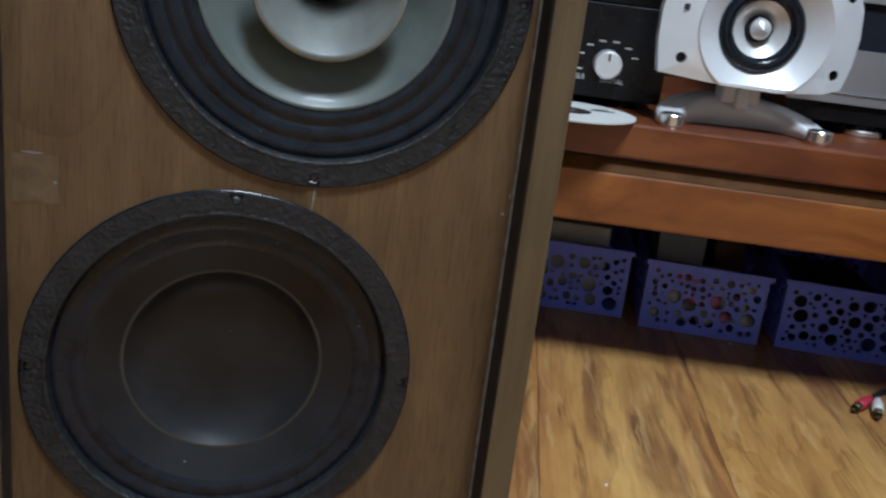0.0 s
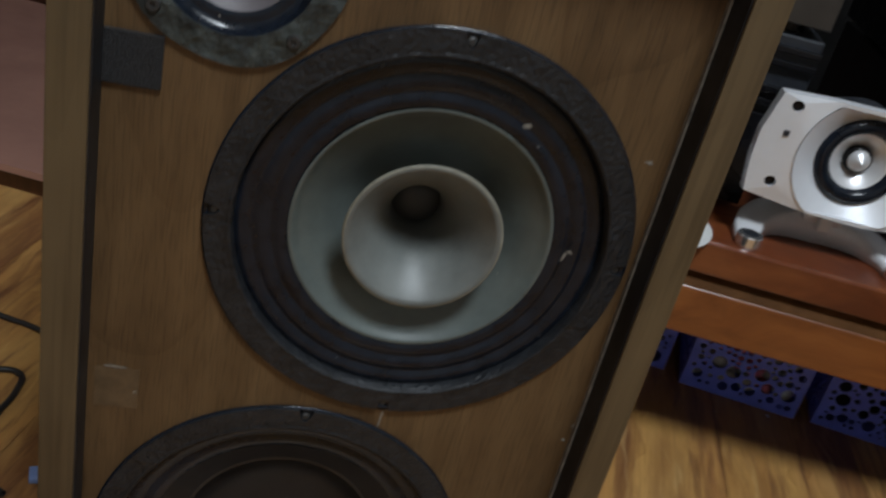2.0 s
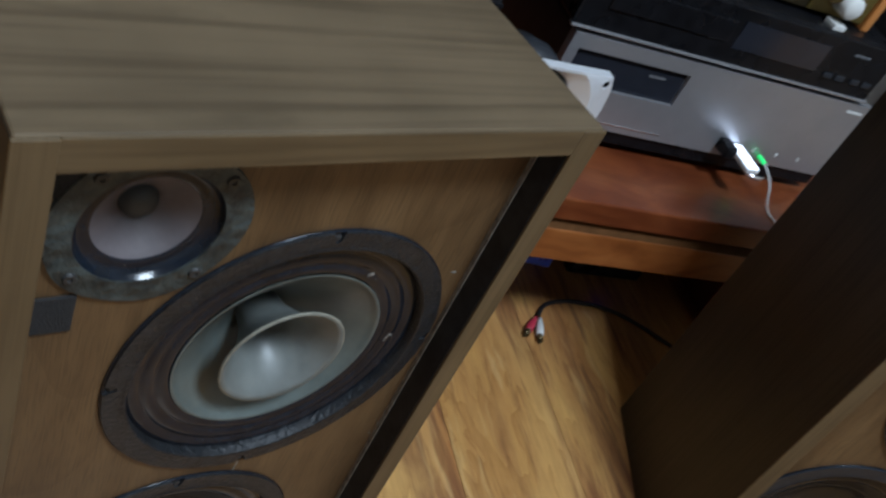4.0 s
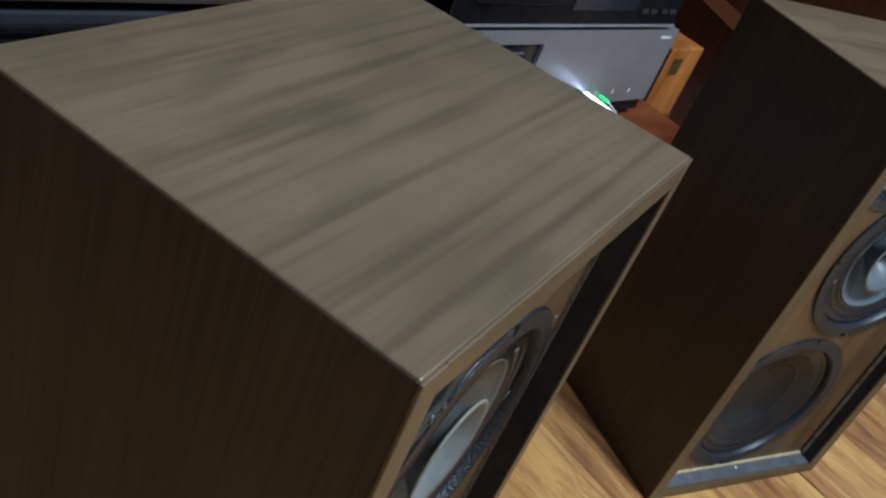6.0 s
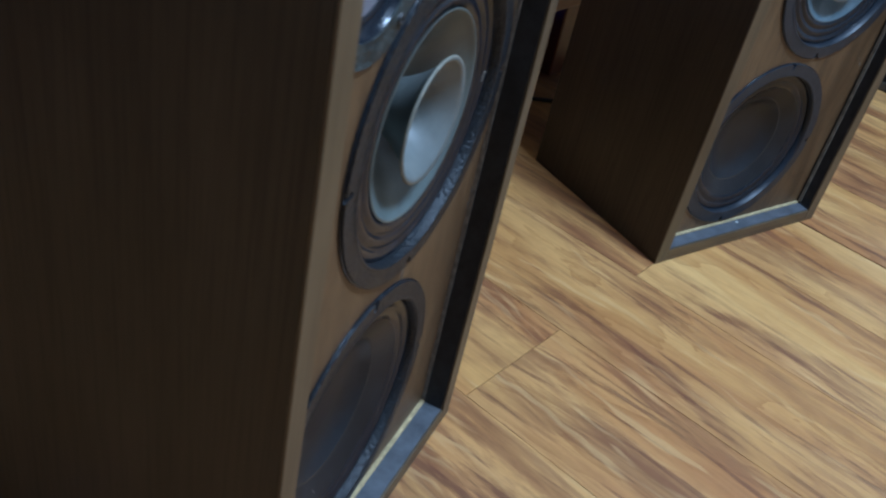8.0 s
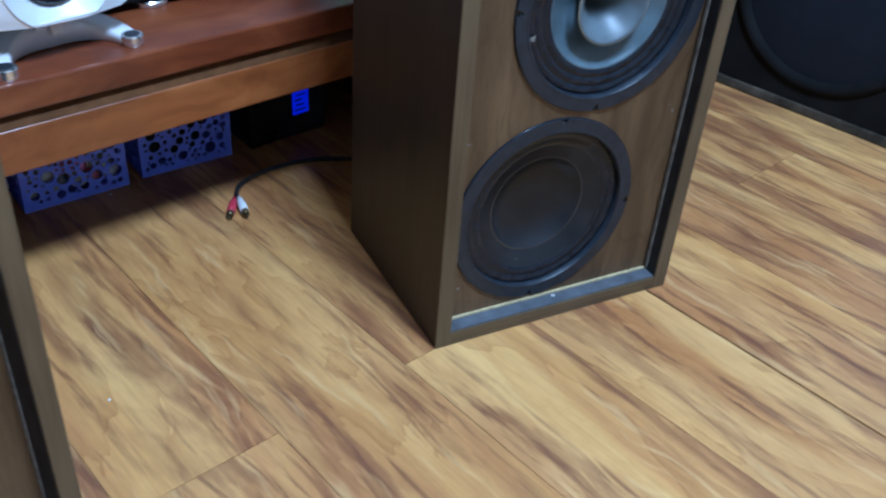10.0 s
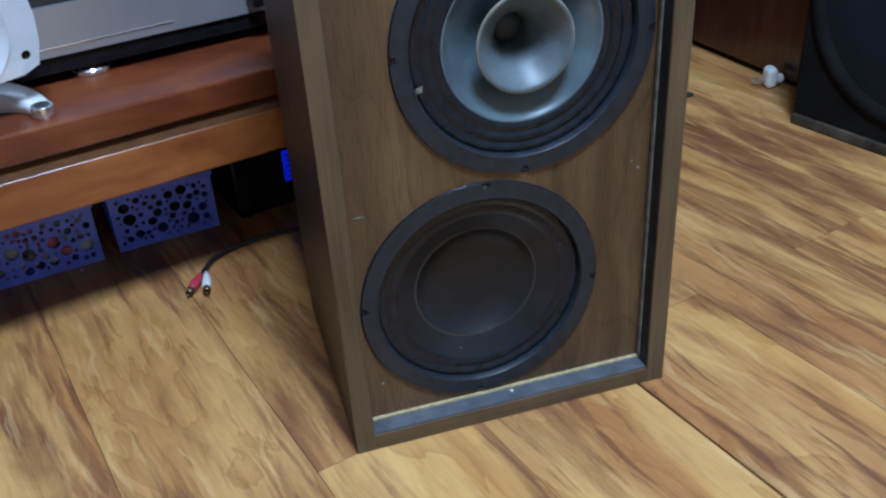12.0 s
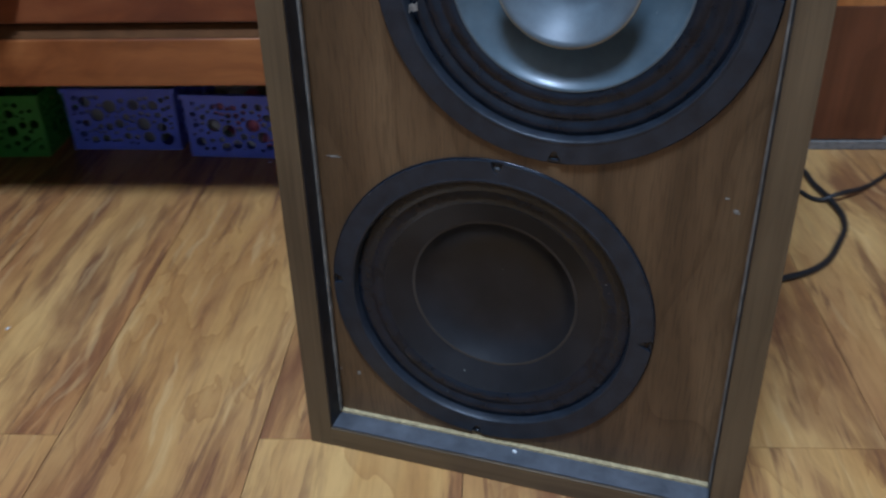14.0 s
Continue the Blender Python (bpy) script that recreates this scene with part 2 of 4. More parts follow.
def laminate():
    """Tan laminate print with feathered red-brown streaks and pale flame figure along each plank (its y axis)."""
    m, nt, p = node_mat("laminate_floor")
    slow = noise_value(nt, (9, 1.3, 1), 0.06, 5.0, 3.0, 0.5, 0.8, True)
    base = ramp(nt, slow, [(0.30, (0.44, 0.214, 0.066)), (0.43, (0.55, 0.302, 0.094)), (0.56, (0.63, 0.376, 0.130)), (0.70, (0.54, 0.300, 0.096))])
    # broad red-brown zones, which carry the dark streaks
    zone = noise_value(nt, (7.5, 1.3, 1), 0.09, 4.0, 5.0, 0.58, 1.0, True)
    band = ramp(nt, zone, [(0.41, grey(0.0)), (0.60, grey(0.74))])
    col = mix(nt, band, base, (0.325, 0.134, 0.048))
    # flame figure: each contour has a crisp edge and fades away from it
    field = noise_value(nt, (5.0, 1.1, 1), 0.05, 9.0, 5.0, 0.55, 0.8, True)
    flame = ramp(nt, scaled_fract(nt, field, 10.0), [(0.0, (0.66, 0.55, 0.46)), (0.09, (0.86, 0.81, 0.76)), (0.40, grey(1.0)), (0.86, (1.05, 1.06, 1.06)), (0.97, (1.10, 1.12, 1.10))])
    col = mix(nt, 0.5, col, flame, "MULTIPLY")
    info = nt.nodes.new("ShaderNodeObjectInfo")
    tone = ramp(nt, info.outputs["Random"], [(0.0, (0.90, 0.86, 0.84)), (0.5, grey(1.0)), (1.0, (1.05, 1.03, 1.0))])
    col = mix(nt, 1.0, col, tone, "MULTIPLY")
    # long tapered streaks, wide ones and thin ones
    carried = ramp(nt, zone, [(0.39, grey(0.10)), (0.51, grey(0.95))])
    wide = ramp(nt, noise_value(nt, (22, 2.3, 1), 0.06, 3.6, 7.0, 0.66, 0.35, True), [(0.485, grey(0.0)), (0.53, grey(0.5)), (0.61, grey(0.88))])
    col = mix(nt, mix(nt, 1.0, wide, carried, "MULTIPLY"), col, (0.175, 0.068, 0.030))
    thin = ramp(nt, noise_value(nt, (95, 6.5, 1), 0.06, 3.2, 5.0, 0.6, 0.2, True), [(0.55, grey(0.0)), (0.62, grey(0.75))])
    carried_thin = ramp(nt, zone, [(0.37, grey(0.10)), (0.50, grey(0.9))])
    col = mix(nt, mix(nt, 1.0, thin, carried_thin, "MULTIPLY"), col, (0.135, 0.052, 0.026))
    # pale broken threads
    pale = ramp(nt, noise_value(nt, (80, 7, 1), 0.04, 10.0, 3.0, 0.5, 0.3, True), [(0.60, grey(0.0)), (0.68, grey(0.35))])
    col = mix(nt, pale, col, (0.68, 0.45, 0.19))
    fine_field = noise_value(nt, (320, 14, 1), 0, 1, 2.0, 0.5, 0.0, True)
    fine = ramp(nt, fine_field, [(0.3, (0.86, 0.84, 0.82)), (0.6, grey(1.03))])
    col = mix(nt, 0.7, col, fine, "MULTIPLY")
    mottle = ramp(nt, noise_value(nt, (60, 26, 1), 0.01, 20.0, 5.0, 0.7, 0.0, True), [(0.3, (0.84, 0.81, 0.78)), (0.5, grey(1.0)), (0.72, (1.07, 1.07, 1.06))])
    col = mix(nt, 0.6, col, mottle, "MULTIPLY")
    nt.links.new(col, p.inputs["Base Color"])
    mr = add(nt, "ShaderNodeMapRange")
    mr.inputs["To Min"].default_value, mr.inputs["To Max"].default_value = 0.30, 0.48
    nt.links.new(noise_value(nt, (6, 6, 6), 0, 1, 4.0, 0.5, 0.0, True), mr.inputs["Value"])
    nt.links.new(mr.outputs[0], p.inputs["Roughness"])
    bump(nt, p, fine_field, 0.08, 0.0005)
    return m


def walnut(name, dark, mid, light, rough=0.42):
    """Walnut print, grain along z: mottled ground, soft cathedral contours, short dark pores."""
    m, nt, p = node_mat(name)
    ground = noise_value(nt, (30, 30, 2.2), 0.03, 7.0, 6.0, 0.6, 0.4, True)
    col = ramp(nt, ground, [(0.30, dark), (0.50, mid), (0.72, light)])
    field = noise_value(nt, (5.5, 5.5, 1.2), 0.05, 5.0, 2.0, 0.5, 0.3, True)
    arch = ramp(nt, scaled_fract(nt, field, 14.0), [(0.0, (0.74, 0.70, 0.66)), (0.16, (0.93, 0.92, 0.91)), (0.6, grey(1.05)), (0.96, grey(1.0))])
    here = ramp(nt, noise_value(nt, (5, 5, 2), 0.03, 4.0, 2.0, 0.5, 0.0, True), [(0.38, grey(0.25)), (0.60, grey(0.95))])
    col = mix(nt, here, col, mix(nt, 1.0, col, arch, "MULTIPLY"))
    dashes = noise_value(nt, (900, 900, 45), 0.004, 20.0, 2.0, 0.5, 0.0, True)
    pores = ramp(nt, dashes, [(0.34, (0.66, 0.64, 0.62)), (0.52, grey(1.0))])
    col = mix(nt, 0.8, col, pores, "MULTIPLY")
    patch = noise_value(nt, (9, 9, 5), 0.03, 9.0, 5.0, 0.6, 0.0, True)
    worn = ramp(nt, patch, [(0.32, (0.74, 0.72, 0.70)), (0.5, grey(1.0)), (0.72, (1.20, 1.18, 1.14))])
    col = mix(nt, 1.0, col, worn, "MULTIPLY")
    nt.links.new(col, p.inputs["Base Color"])
    mr = add(nt, "ShaderNodeMapRange")
    mr.inputs["To Min"].default_value, mr.inputs["To Max"].default_value = rough - .1, rough + .14
    nt.links.new(patch, mr.inputs["Value"])
    nt.links.new(mr.outputs[0], p.inputs["Roughness"])
    bump(nt, p, dashes, 0.15, 0.0006)
    return m


def burl(name, dark, mid, light, rough=0.30, coat=0.18):
    """Lacquered cherry with cloudy blotches and a little grain along x."""
    m, nt, p = node_mat(name)
    cloud = noise_value(nt, (7, 16, 16), 0.06, 9.0, 5.0, 0.6, 0.8)
    col = ramp(nt, cloud, [(0.30, dark), (0.5, mid), (0.70, light)])
    grain = ramp(nt, noise_value(nt, (4, 60, 60), 0.02, 8.0, 4.0, 0.6, 0.3), [(0.32, (0.70, 0.64, 0.60)), (0.52, grey(1.0)), (0.75, (1.10, 1.10, 1.10))])
    col = mix(nt, 0.55, col, grain, "MULTIPLY")
    nt.links.new(col, p.inputs["Base Color"])
    mr = add(nt, "ShaderNodeMapRange")
    mr.inputs["To Min"].default_value, mr.inputs["To Max"].default_value = rough - .06, rough + .12
    nt.links.new(noise_value(nt, (14, 14, 14), 0, 1, 4.0), mr.inputs["Value"])
    nt.links.new(mr.outputs[0], p.inputs["Roughness"])
    p.inputs["Coat Weight"].default_value = coat
    p.inputs["Coat Roughness"].default_value = 0.14
    return m


def glow(name, color, strength):
    m, nt, p = node_mat(name)
    p.inputs["Base Color"].default_value = (*color, 1)
    p.inputs["Emission Color"].default_value = (*color, 1)
    p.inputs["Emission Strength"].default_value = strength
    return m


def clear(name, color, rough=0.1):
    m, nt, p = node_mat(name)
    p.inputs["Base Color"].default_value = (*color, 1)
    p.inputs["Roughness"].default_value = rough
    p.inputs["Transmission Weight"].default_value = 1.0
    p.inputs["IOR"].default_value = 1.46
    return m


M_FLOOR = laminate()
M_JOINT = plain("floor_joint", (0.05, 0.025, 0.012), 0.8)
M_BAFFLE = walnut("walnut_print_baffle", (0.065, 0.0365, 0.0155), (0.108, 0.0622, 0.0272), (0.145, 0.0880, 0.0400))
M_RIM = wood("walnut_print_edge", (0.084, 0.0555, 0.0270), (0.112, 0.0760, 0.0380), (0.136, 0.0945, 0.0485), 2, 0.45, 0.8, contrast=0.25, figured=0.3)
M_RIM_LEVEL = wood("walnut_print_level_edge", (0.084, 0.0555, 0.0270), (0.112, 0.0760, 0.0380), (0.136, 0.0945, 0.0485), 0, 0.45, 0.8, contrast=0.25, figured=0.3)
# sides are coloured darker than top and edges to take in their shade
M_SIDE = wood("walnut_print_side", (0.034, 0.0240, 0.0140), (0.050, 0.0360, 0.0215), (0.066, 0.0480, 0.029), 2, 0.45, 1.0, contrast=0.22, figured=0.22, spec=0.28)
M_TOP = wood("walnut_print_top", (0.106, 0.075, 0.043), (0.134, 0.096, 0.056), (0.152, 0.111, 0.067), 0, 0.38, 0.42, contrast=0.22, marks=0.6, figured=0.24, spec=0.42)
M_LINER = plain("black_recess_paint", (0.016, 0.016, 0.018), 0.52, vary=0.7, scale=60, bump_strength=0.2, spec=0.35)
# grey here paints overhead light on the upward face of the recess
M_LEDGE = plain("lit_ledge_paint", (0.085, 0.090, 0.100), 0.45, vary=0.35, scale=50, bump_strength=0.2)
M_RAW = plain("raw_board_edge", (0.42, 0.33, 0.17), 0.85, vary=0.4, scale=300, bump_strength=0.5)
M_RAWGREY = plain("pale_scuffed_edge", (0.17, 0.155, 0.135), 0.8, vary=0.5, scale=160)
M_PALEEDGE = plain("bare_board_edge", (0.17, 0.155, 0.13), 0.8, vary=0.5, scale=90)
M_GASKET = plain("crinkled_gasket", (0.0145, 0.0160, 0.0185), 0.40, vary=0.5, scale=150, bump_strength=1.0, bump_scale=340, relief=0.0015, spec=0.36, specks=60)
M_FRAME = plain("grey_driver_frame", (0.0160, 0.0200, 0.0270), 0.40, vary=0.35, scale=90, bump_strength=0.2, spec=0.36)
M_RUBBER = plain("black_surround", (0.0074, 0.0105, 0.0165), 0.21, vary=0.4, scale=80, specks=150, spec=0.34, bump_strength=0.5, bump_scale=70, relief=0.0012)
M_CONE = plain("grey_poly_cone", (0.076, 0.106, 0.124), 0.32, vary=0.3, scale=30, coat=0.3, specks=120)
M_WHIZ = plain("pale_whizzer_paper", (0.090, 0.110, 0.122), 0.42, vary=0.3, scale=36)
M_CONE_AGED = plain("dull_grey_cone", (0.086, 0.104, 0.098), 0.4, vary=0.32, scale=22, coat=0.1, specks=120)
M_WHIZ_AGED = plain("dull_whizzer_paper", (0.130, 0.140, 0.132), 0.42, vary=0.25, scale=30)
M_WHIZRIM = plain("aged_whizzer_rim", (0.200, 0.190, 0.150), 0.6, vary=0.35, scale=80)
M_CAP = plain("dark_dust_cap", (0.034, 0.037, 0.037), 0.6, vary=0.2, scale=60)
M_PASSIVE = plain("black_passive_cone", (0.0128, 0.0132, 0.0150), 0.36, vary=0.4, scale=26, specks=100, spec=0.28, bump_strength=0.25, bump_scale=40, relief=0.001)
M_CREASE = plain("passive_crease", (0.034, 0.029, 0.024), 0.6, vary=0.4, scale=20, spec=0.3)
M_FELT = plain("mottled_felt_ring", (0.030, 0.037, 0.035), 0.62, vary=0.95, scale=70, bump_strength=1.0, bump_scale=110, relief=0.004)
M_TWCONE = plain("mauve_paper_cone", (0.102, 0.089, 0.095), 0.5, vary=0.22, scale=50)
M_SCUFF = plain("pale_scuff", (0.18, 0.165, 0.14), 0.8, vary=0.6, scale=300)
M_SCREW = plain("dull_screw", (0.05, 0.05, 0.05), 0.5, 0.6, vary=0.4, scale=200)
M_VELCRO = plain("black_hook_tape", (0.015, 0.015, 0.016), 0.9, vary=0.4, scale=600, bump_strength=1.0, bump_scale=900)
# top board, taken darker than the apron for a shadow lying on it
M_CHERRY = burl("cherry_lacquer", (0.110, 0.025, 0.009), (0.168, 0.043, 0.014), (0.235, 0.072, 0.023))
M_APRON = burl("orange_cherry_lacquer", (0.17, 0.048, 0.012), (0.29, 0.094, 0.024), (0.41, 0.152, 0.043))
M_DARKWOOD = wood("dark_red_wood", (0.035, 0.012, 0.006), (0.07, 0.022, 0.01), (0.10, 0.035, 0.016), 2, 0.3, 0.7, coat=0.3, contrast=0.4)
M_LEGWOOD = wood("red_brown_leg", (0.085, 0.028, 0.011), (0.14, 0.046, 0.018), (0.19, 0.066, 0.026), 2, 0.3, 0.7, coat=0.3, contrast=0.4)
M_SILVER = plain("brushed_silver", (0.46, 0.46, 0.485), 0.38, 0.7, vary=0.05, scale=20)
M_SATIN = plain("satin_silver_plastic", (0.86, 0.885, 0.93), 0.34, 0.32, vary=0.03, scale=30)
M_CHROME = plain("bright_metal", (0.78, 0.78, 0.78), 0.2, 0.9, vary=0.06, scale=60)
M_STAND = plain("silver_grey_stand", (0.70, 0.71, 0.73), 0.34, 0.1, vary=0.08, scale=40)
M_BLACK = plain("black_plastic", (0.0075, 0.0075, 0.009), 0.28, vary=0.4, scale=50, spec=0.22)
M_KNOB = plain("turned_silver", (0.80, 0.81, 0.83), 0.34, 0.45, vary=0.05, scale=60)
M_BLACKGLASS = plain("dark_display_window", (0.02, 0.022, 0.03), 0.12, vary=0.2, scale=20)
M_DARKGREY = plain("dark_grey_panel", (0.026, 0.029, 0.035), 0.4, vary=0.3, scale=40, spec=0.35)
M_BLUE = plain("blue_basket_plastic", (0.165, 0.225, 0.93), 0.38, vary=0.1, scale=30)
M_GREEN = plain("green_basket_plastic", (0.07, 0.32, 0.05), 0.4, vary=0.12, scale=30)
M_WHITE = plain("white_plastic", (0.72, 0.72, 0.70), 0.4, vary=0.06)
M_RED = plain("red_plastic", (0.45, 0.035, 0.06), 0.4, vary=0.1)
M_PINK = plain("pink_ball", (0.70, 0.20, 0.30), 0.4, vary=0.25)
M_PAPER = plain("grey_card", (0.42, 0.42, 0.40), 0.8, vary=0.2, scale=15)
M_FAINT = plain("faint_grey_print", (0.13, 0.135, 0.145), 0.6, vary=0.3, scale=200)
M_STICK = plain("glossy_white_plastic", (0.90, 0.91, 0.92), 0.18, vary=0.02)
M_CORD = plain("black_cord", (0.018, 0.017, 0.018), 0.45, vary=0.2)
M_BRASS = plain("tarnished_brass", (0.16, 0.12, 0.06), 0.4, 0.8, vary=0.3, scale=90)
M_LIP = plain("dull_brown_lacquer", (0.105, 0.045, 0.015), 0.7, vary=0.3, scale=24, spec=0.1)
M_GOLD = plain("olive_gold_panel", (0.17, 0.125, 0.035), 0.35, 0.6, vary=0.15, scale=25)
M_OLIVE = plain("dark_olive_panel", (0.030, 0.022, 0.010), 0.4, 0.3, vary=0.2, scale=25)
M_TAUPE = plain("dark_taupe_metal", (0.045, 0.038, 0.032), 0.45, 0.2, vary=0.2, scale=30)
M_ORANGE = wood("orange_varnished_wood", (0.32, 0.10, 0.02), (0.48, 0.17, 0.04), (0.6, 0.25, 0.07), 2, 0.3, 1.0, coat=0.3)
M_FROST = clear("frosted_clear_knob", (0.85, 0.92, 0.9), 0.25)
M_GRILLE = plain("black_blue_grille_cloth", (0.009, 0.011, 0.017), 0.85, vary=0.25, scale=14, bump_strength=0.5, bump_scale=700, spec=0.25)
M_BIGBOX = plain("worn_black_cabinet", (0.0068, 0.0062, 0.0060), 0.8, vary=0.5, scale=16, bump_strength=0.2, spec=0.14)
M_CORNER = plain("grey_worn_corner", (0.058, 0.047, 0.034), 0.8, vary=0.9, scale=18, spec=0.12)
M_WALL = plain("painted_wall", (0.62, 0.61, 0.58), 0.7, vary=0.05, scale=6, bump_strength=0.1, bump_scale=120)
M_CEIL = plain("ceiling_paint", (0.75, 0.75, 0.74), 0.8, vary=0.03, scale=5)
M_PRINT = plain("white_print", (0.6, 0.6, 0.6), 0.6, vary=0.02)
# paled towards pink in place of bright surroundings mirrored in the lacquer
M_PLINTH = plain("glossy_plinth_with_reflection", (0.38, 0.20, 0.155), 0.24, vary=0.12, scale=9, coat=0.5)
M_BLUELED = glow("blue_lit_window", (0.02, 0.03, 1.0), 0.18)
M_PALEBLUE = plain("pale_blue_plastic", (0.26, 0.38, 0.72), 0.4, vary=0.1)
M_RESIDUE = plain("pale_tape_residue", (0.112, 0.070, 0.035), 0.52, vary=0.3, scale=90)
M_DARKBLUE = plain("dark_blue_print", (0.010, 0.012, 0.12), 0.4, vary=0.3)
M_GREENLED = glow("green_lit_plug", (0.05, 0.9, 0.2), 0.5)
M_WHITELED = glow("white_blue_led", (0.75, 0.85, 1.0), 2.4)
M_LAMP = glow("lamp_diffuser", (0.78, 0.90, 1.0), 3.0)

# ---- the room ----
TURN = 15.3                                   # heading of the long stand and of the planks
STAND = pose(0, 0.325, 0, 0, 0, TURN)         # x along its front edge, y back from it

floor = link(box(-3.0, 2.07, -3.1, 1.02, -0.06, -0.0035), "floor", M_JOINT, None, STAND)
tagged(floor, "tan laminate floor with flowing red-brown streaks", "floor", kind="structure")

for name, b in (("wall_back", (-3.0, 2.07, 0.90, 1.02, 0, 2.5)), ("wall_front", (-3.0, 2.07, -3.1, -2.98, 0, 2.5)),
                ("wall_left", (-3.0, -2.88, -2.98, 0.90, 0, 2.5)), ("wall_right", (1.95, 2.07, -2.98, 0.90, 0, 2.5))):
    tagged(link(box(*b), name, M_WALL, None, STAND), "plain pale painted room wall", "wall", kind="structure")
tagged(link(box(-3.0, 2.07, -3.1, 1.02, 2.5, 2.6), "ceiling", M_CEIL, None, STAND), "plain white painted ceiling", "ceiling", kind="structure")

lamp_thing = empty("ceiling_lamp", pose(LAMP[0], LAMP[1], 2.5), "round flat white ceiling lamp, switched on", "ceiling lamp")
part("base", box(-.06, .06, -.06, .06, -0.09, 0, 0.004), M_WHITE, lamp_thing)
part("diffuser", lathe([(0, 0.0), (0.29, 0.0), (0.31, 0.012), (0.31, 0.03), (0, 0.03)], 48), M_LAMP, lamp_thing, "glowing white diffuser", m=pose(0, 0, -0.12, -90))


# ---- loudspeakers ----
W, H, D, T, R = 0.300, 0.5354, 0.2363, 0.0166, 0.0206
WOOF, PASS, TWEET = (0.1716, 0.3473), (0.1284, 0.1297), (0.0690, 0.4662)


def ring_with_notches(r_out, r_in, y0, y1, turn):
    outline = []
    n = 480
    for k in range(n):
        a = 2 * math.pi * k / n
        near = min(abs((a - turn - q * math.pi / 2 + math.pi) % (2 * math.pi) - math.pi) for q in range(4))
        r = r_out - 0.0072 * math.sqrt(max(0.0, 1 - (near / 0.031) ** 2))
        if near < 0.05 or k % 4 == 0:
            outline.append((r * math.cos(a), r * math.sin(a)))
    return sheet(outline, [circle(0, 0, r_in, 96)], y0, y1)


def driver_frame(thing, name, c, turn, mat, label):
    r_out = 0.1055 if mat is M_GASKET else 0.1066
    fr = part(name, ring_with_notches(r_out, 0.0925, -0.0028, 0.0, turn), mat, thing, label, m=pose(c[0], R, c[1]))
    part("gasket_lip", lathe([(0.0948, -0.0029), (0.0934, -0.0035), (0.0923, -0.0026), (0.0917, 0.004)], 96), mat, fr, smooth=True)
    # added black ring draws the shadow line between frame and baffle
    part("gap_shadow", lathe([(r_out + 0.001, -0.0012), (r_out + 0.001, 0.0), (r_out - 0.002, 0.0), (r_out - 0.002, -0.0012)], 96, True), M_RUBBER, fr, "black ring for the shadow gap around the frame", True)
    for q in range(4):
        a = turn + q * math.pi / 2
        part("screw", lathe([(0, -0.0018), (0.0016, -0.0018), (0.0026, -0.0010), (0.0026, 0.0)], 14), M_SCREW, fr,
             m=pose(0.1008 * math.cos(a), 0, 0.1008 * math.sin(a)))
    return fr


def rolls(r0, r1, y0, y1, count, depth, steps=10):
    """Concentric half rolls between two radii."""
    out = []
    n = count * steps
    for k in range(n + 1):
        f = k / n
        out.append((r0 + (r1 - r0) * f, y0 + (y1 - y0) * f - depth * abs(math.sin(math.pi * count * f))))
    return out


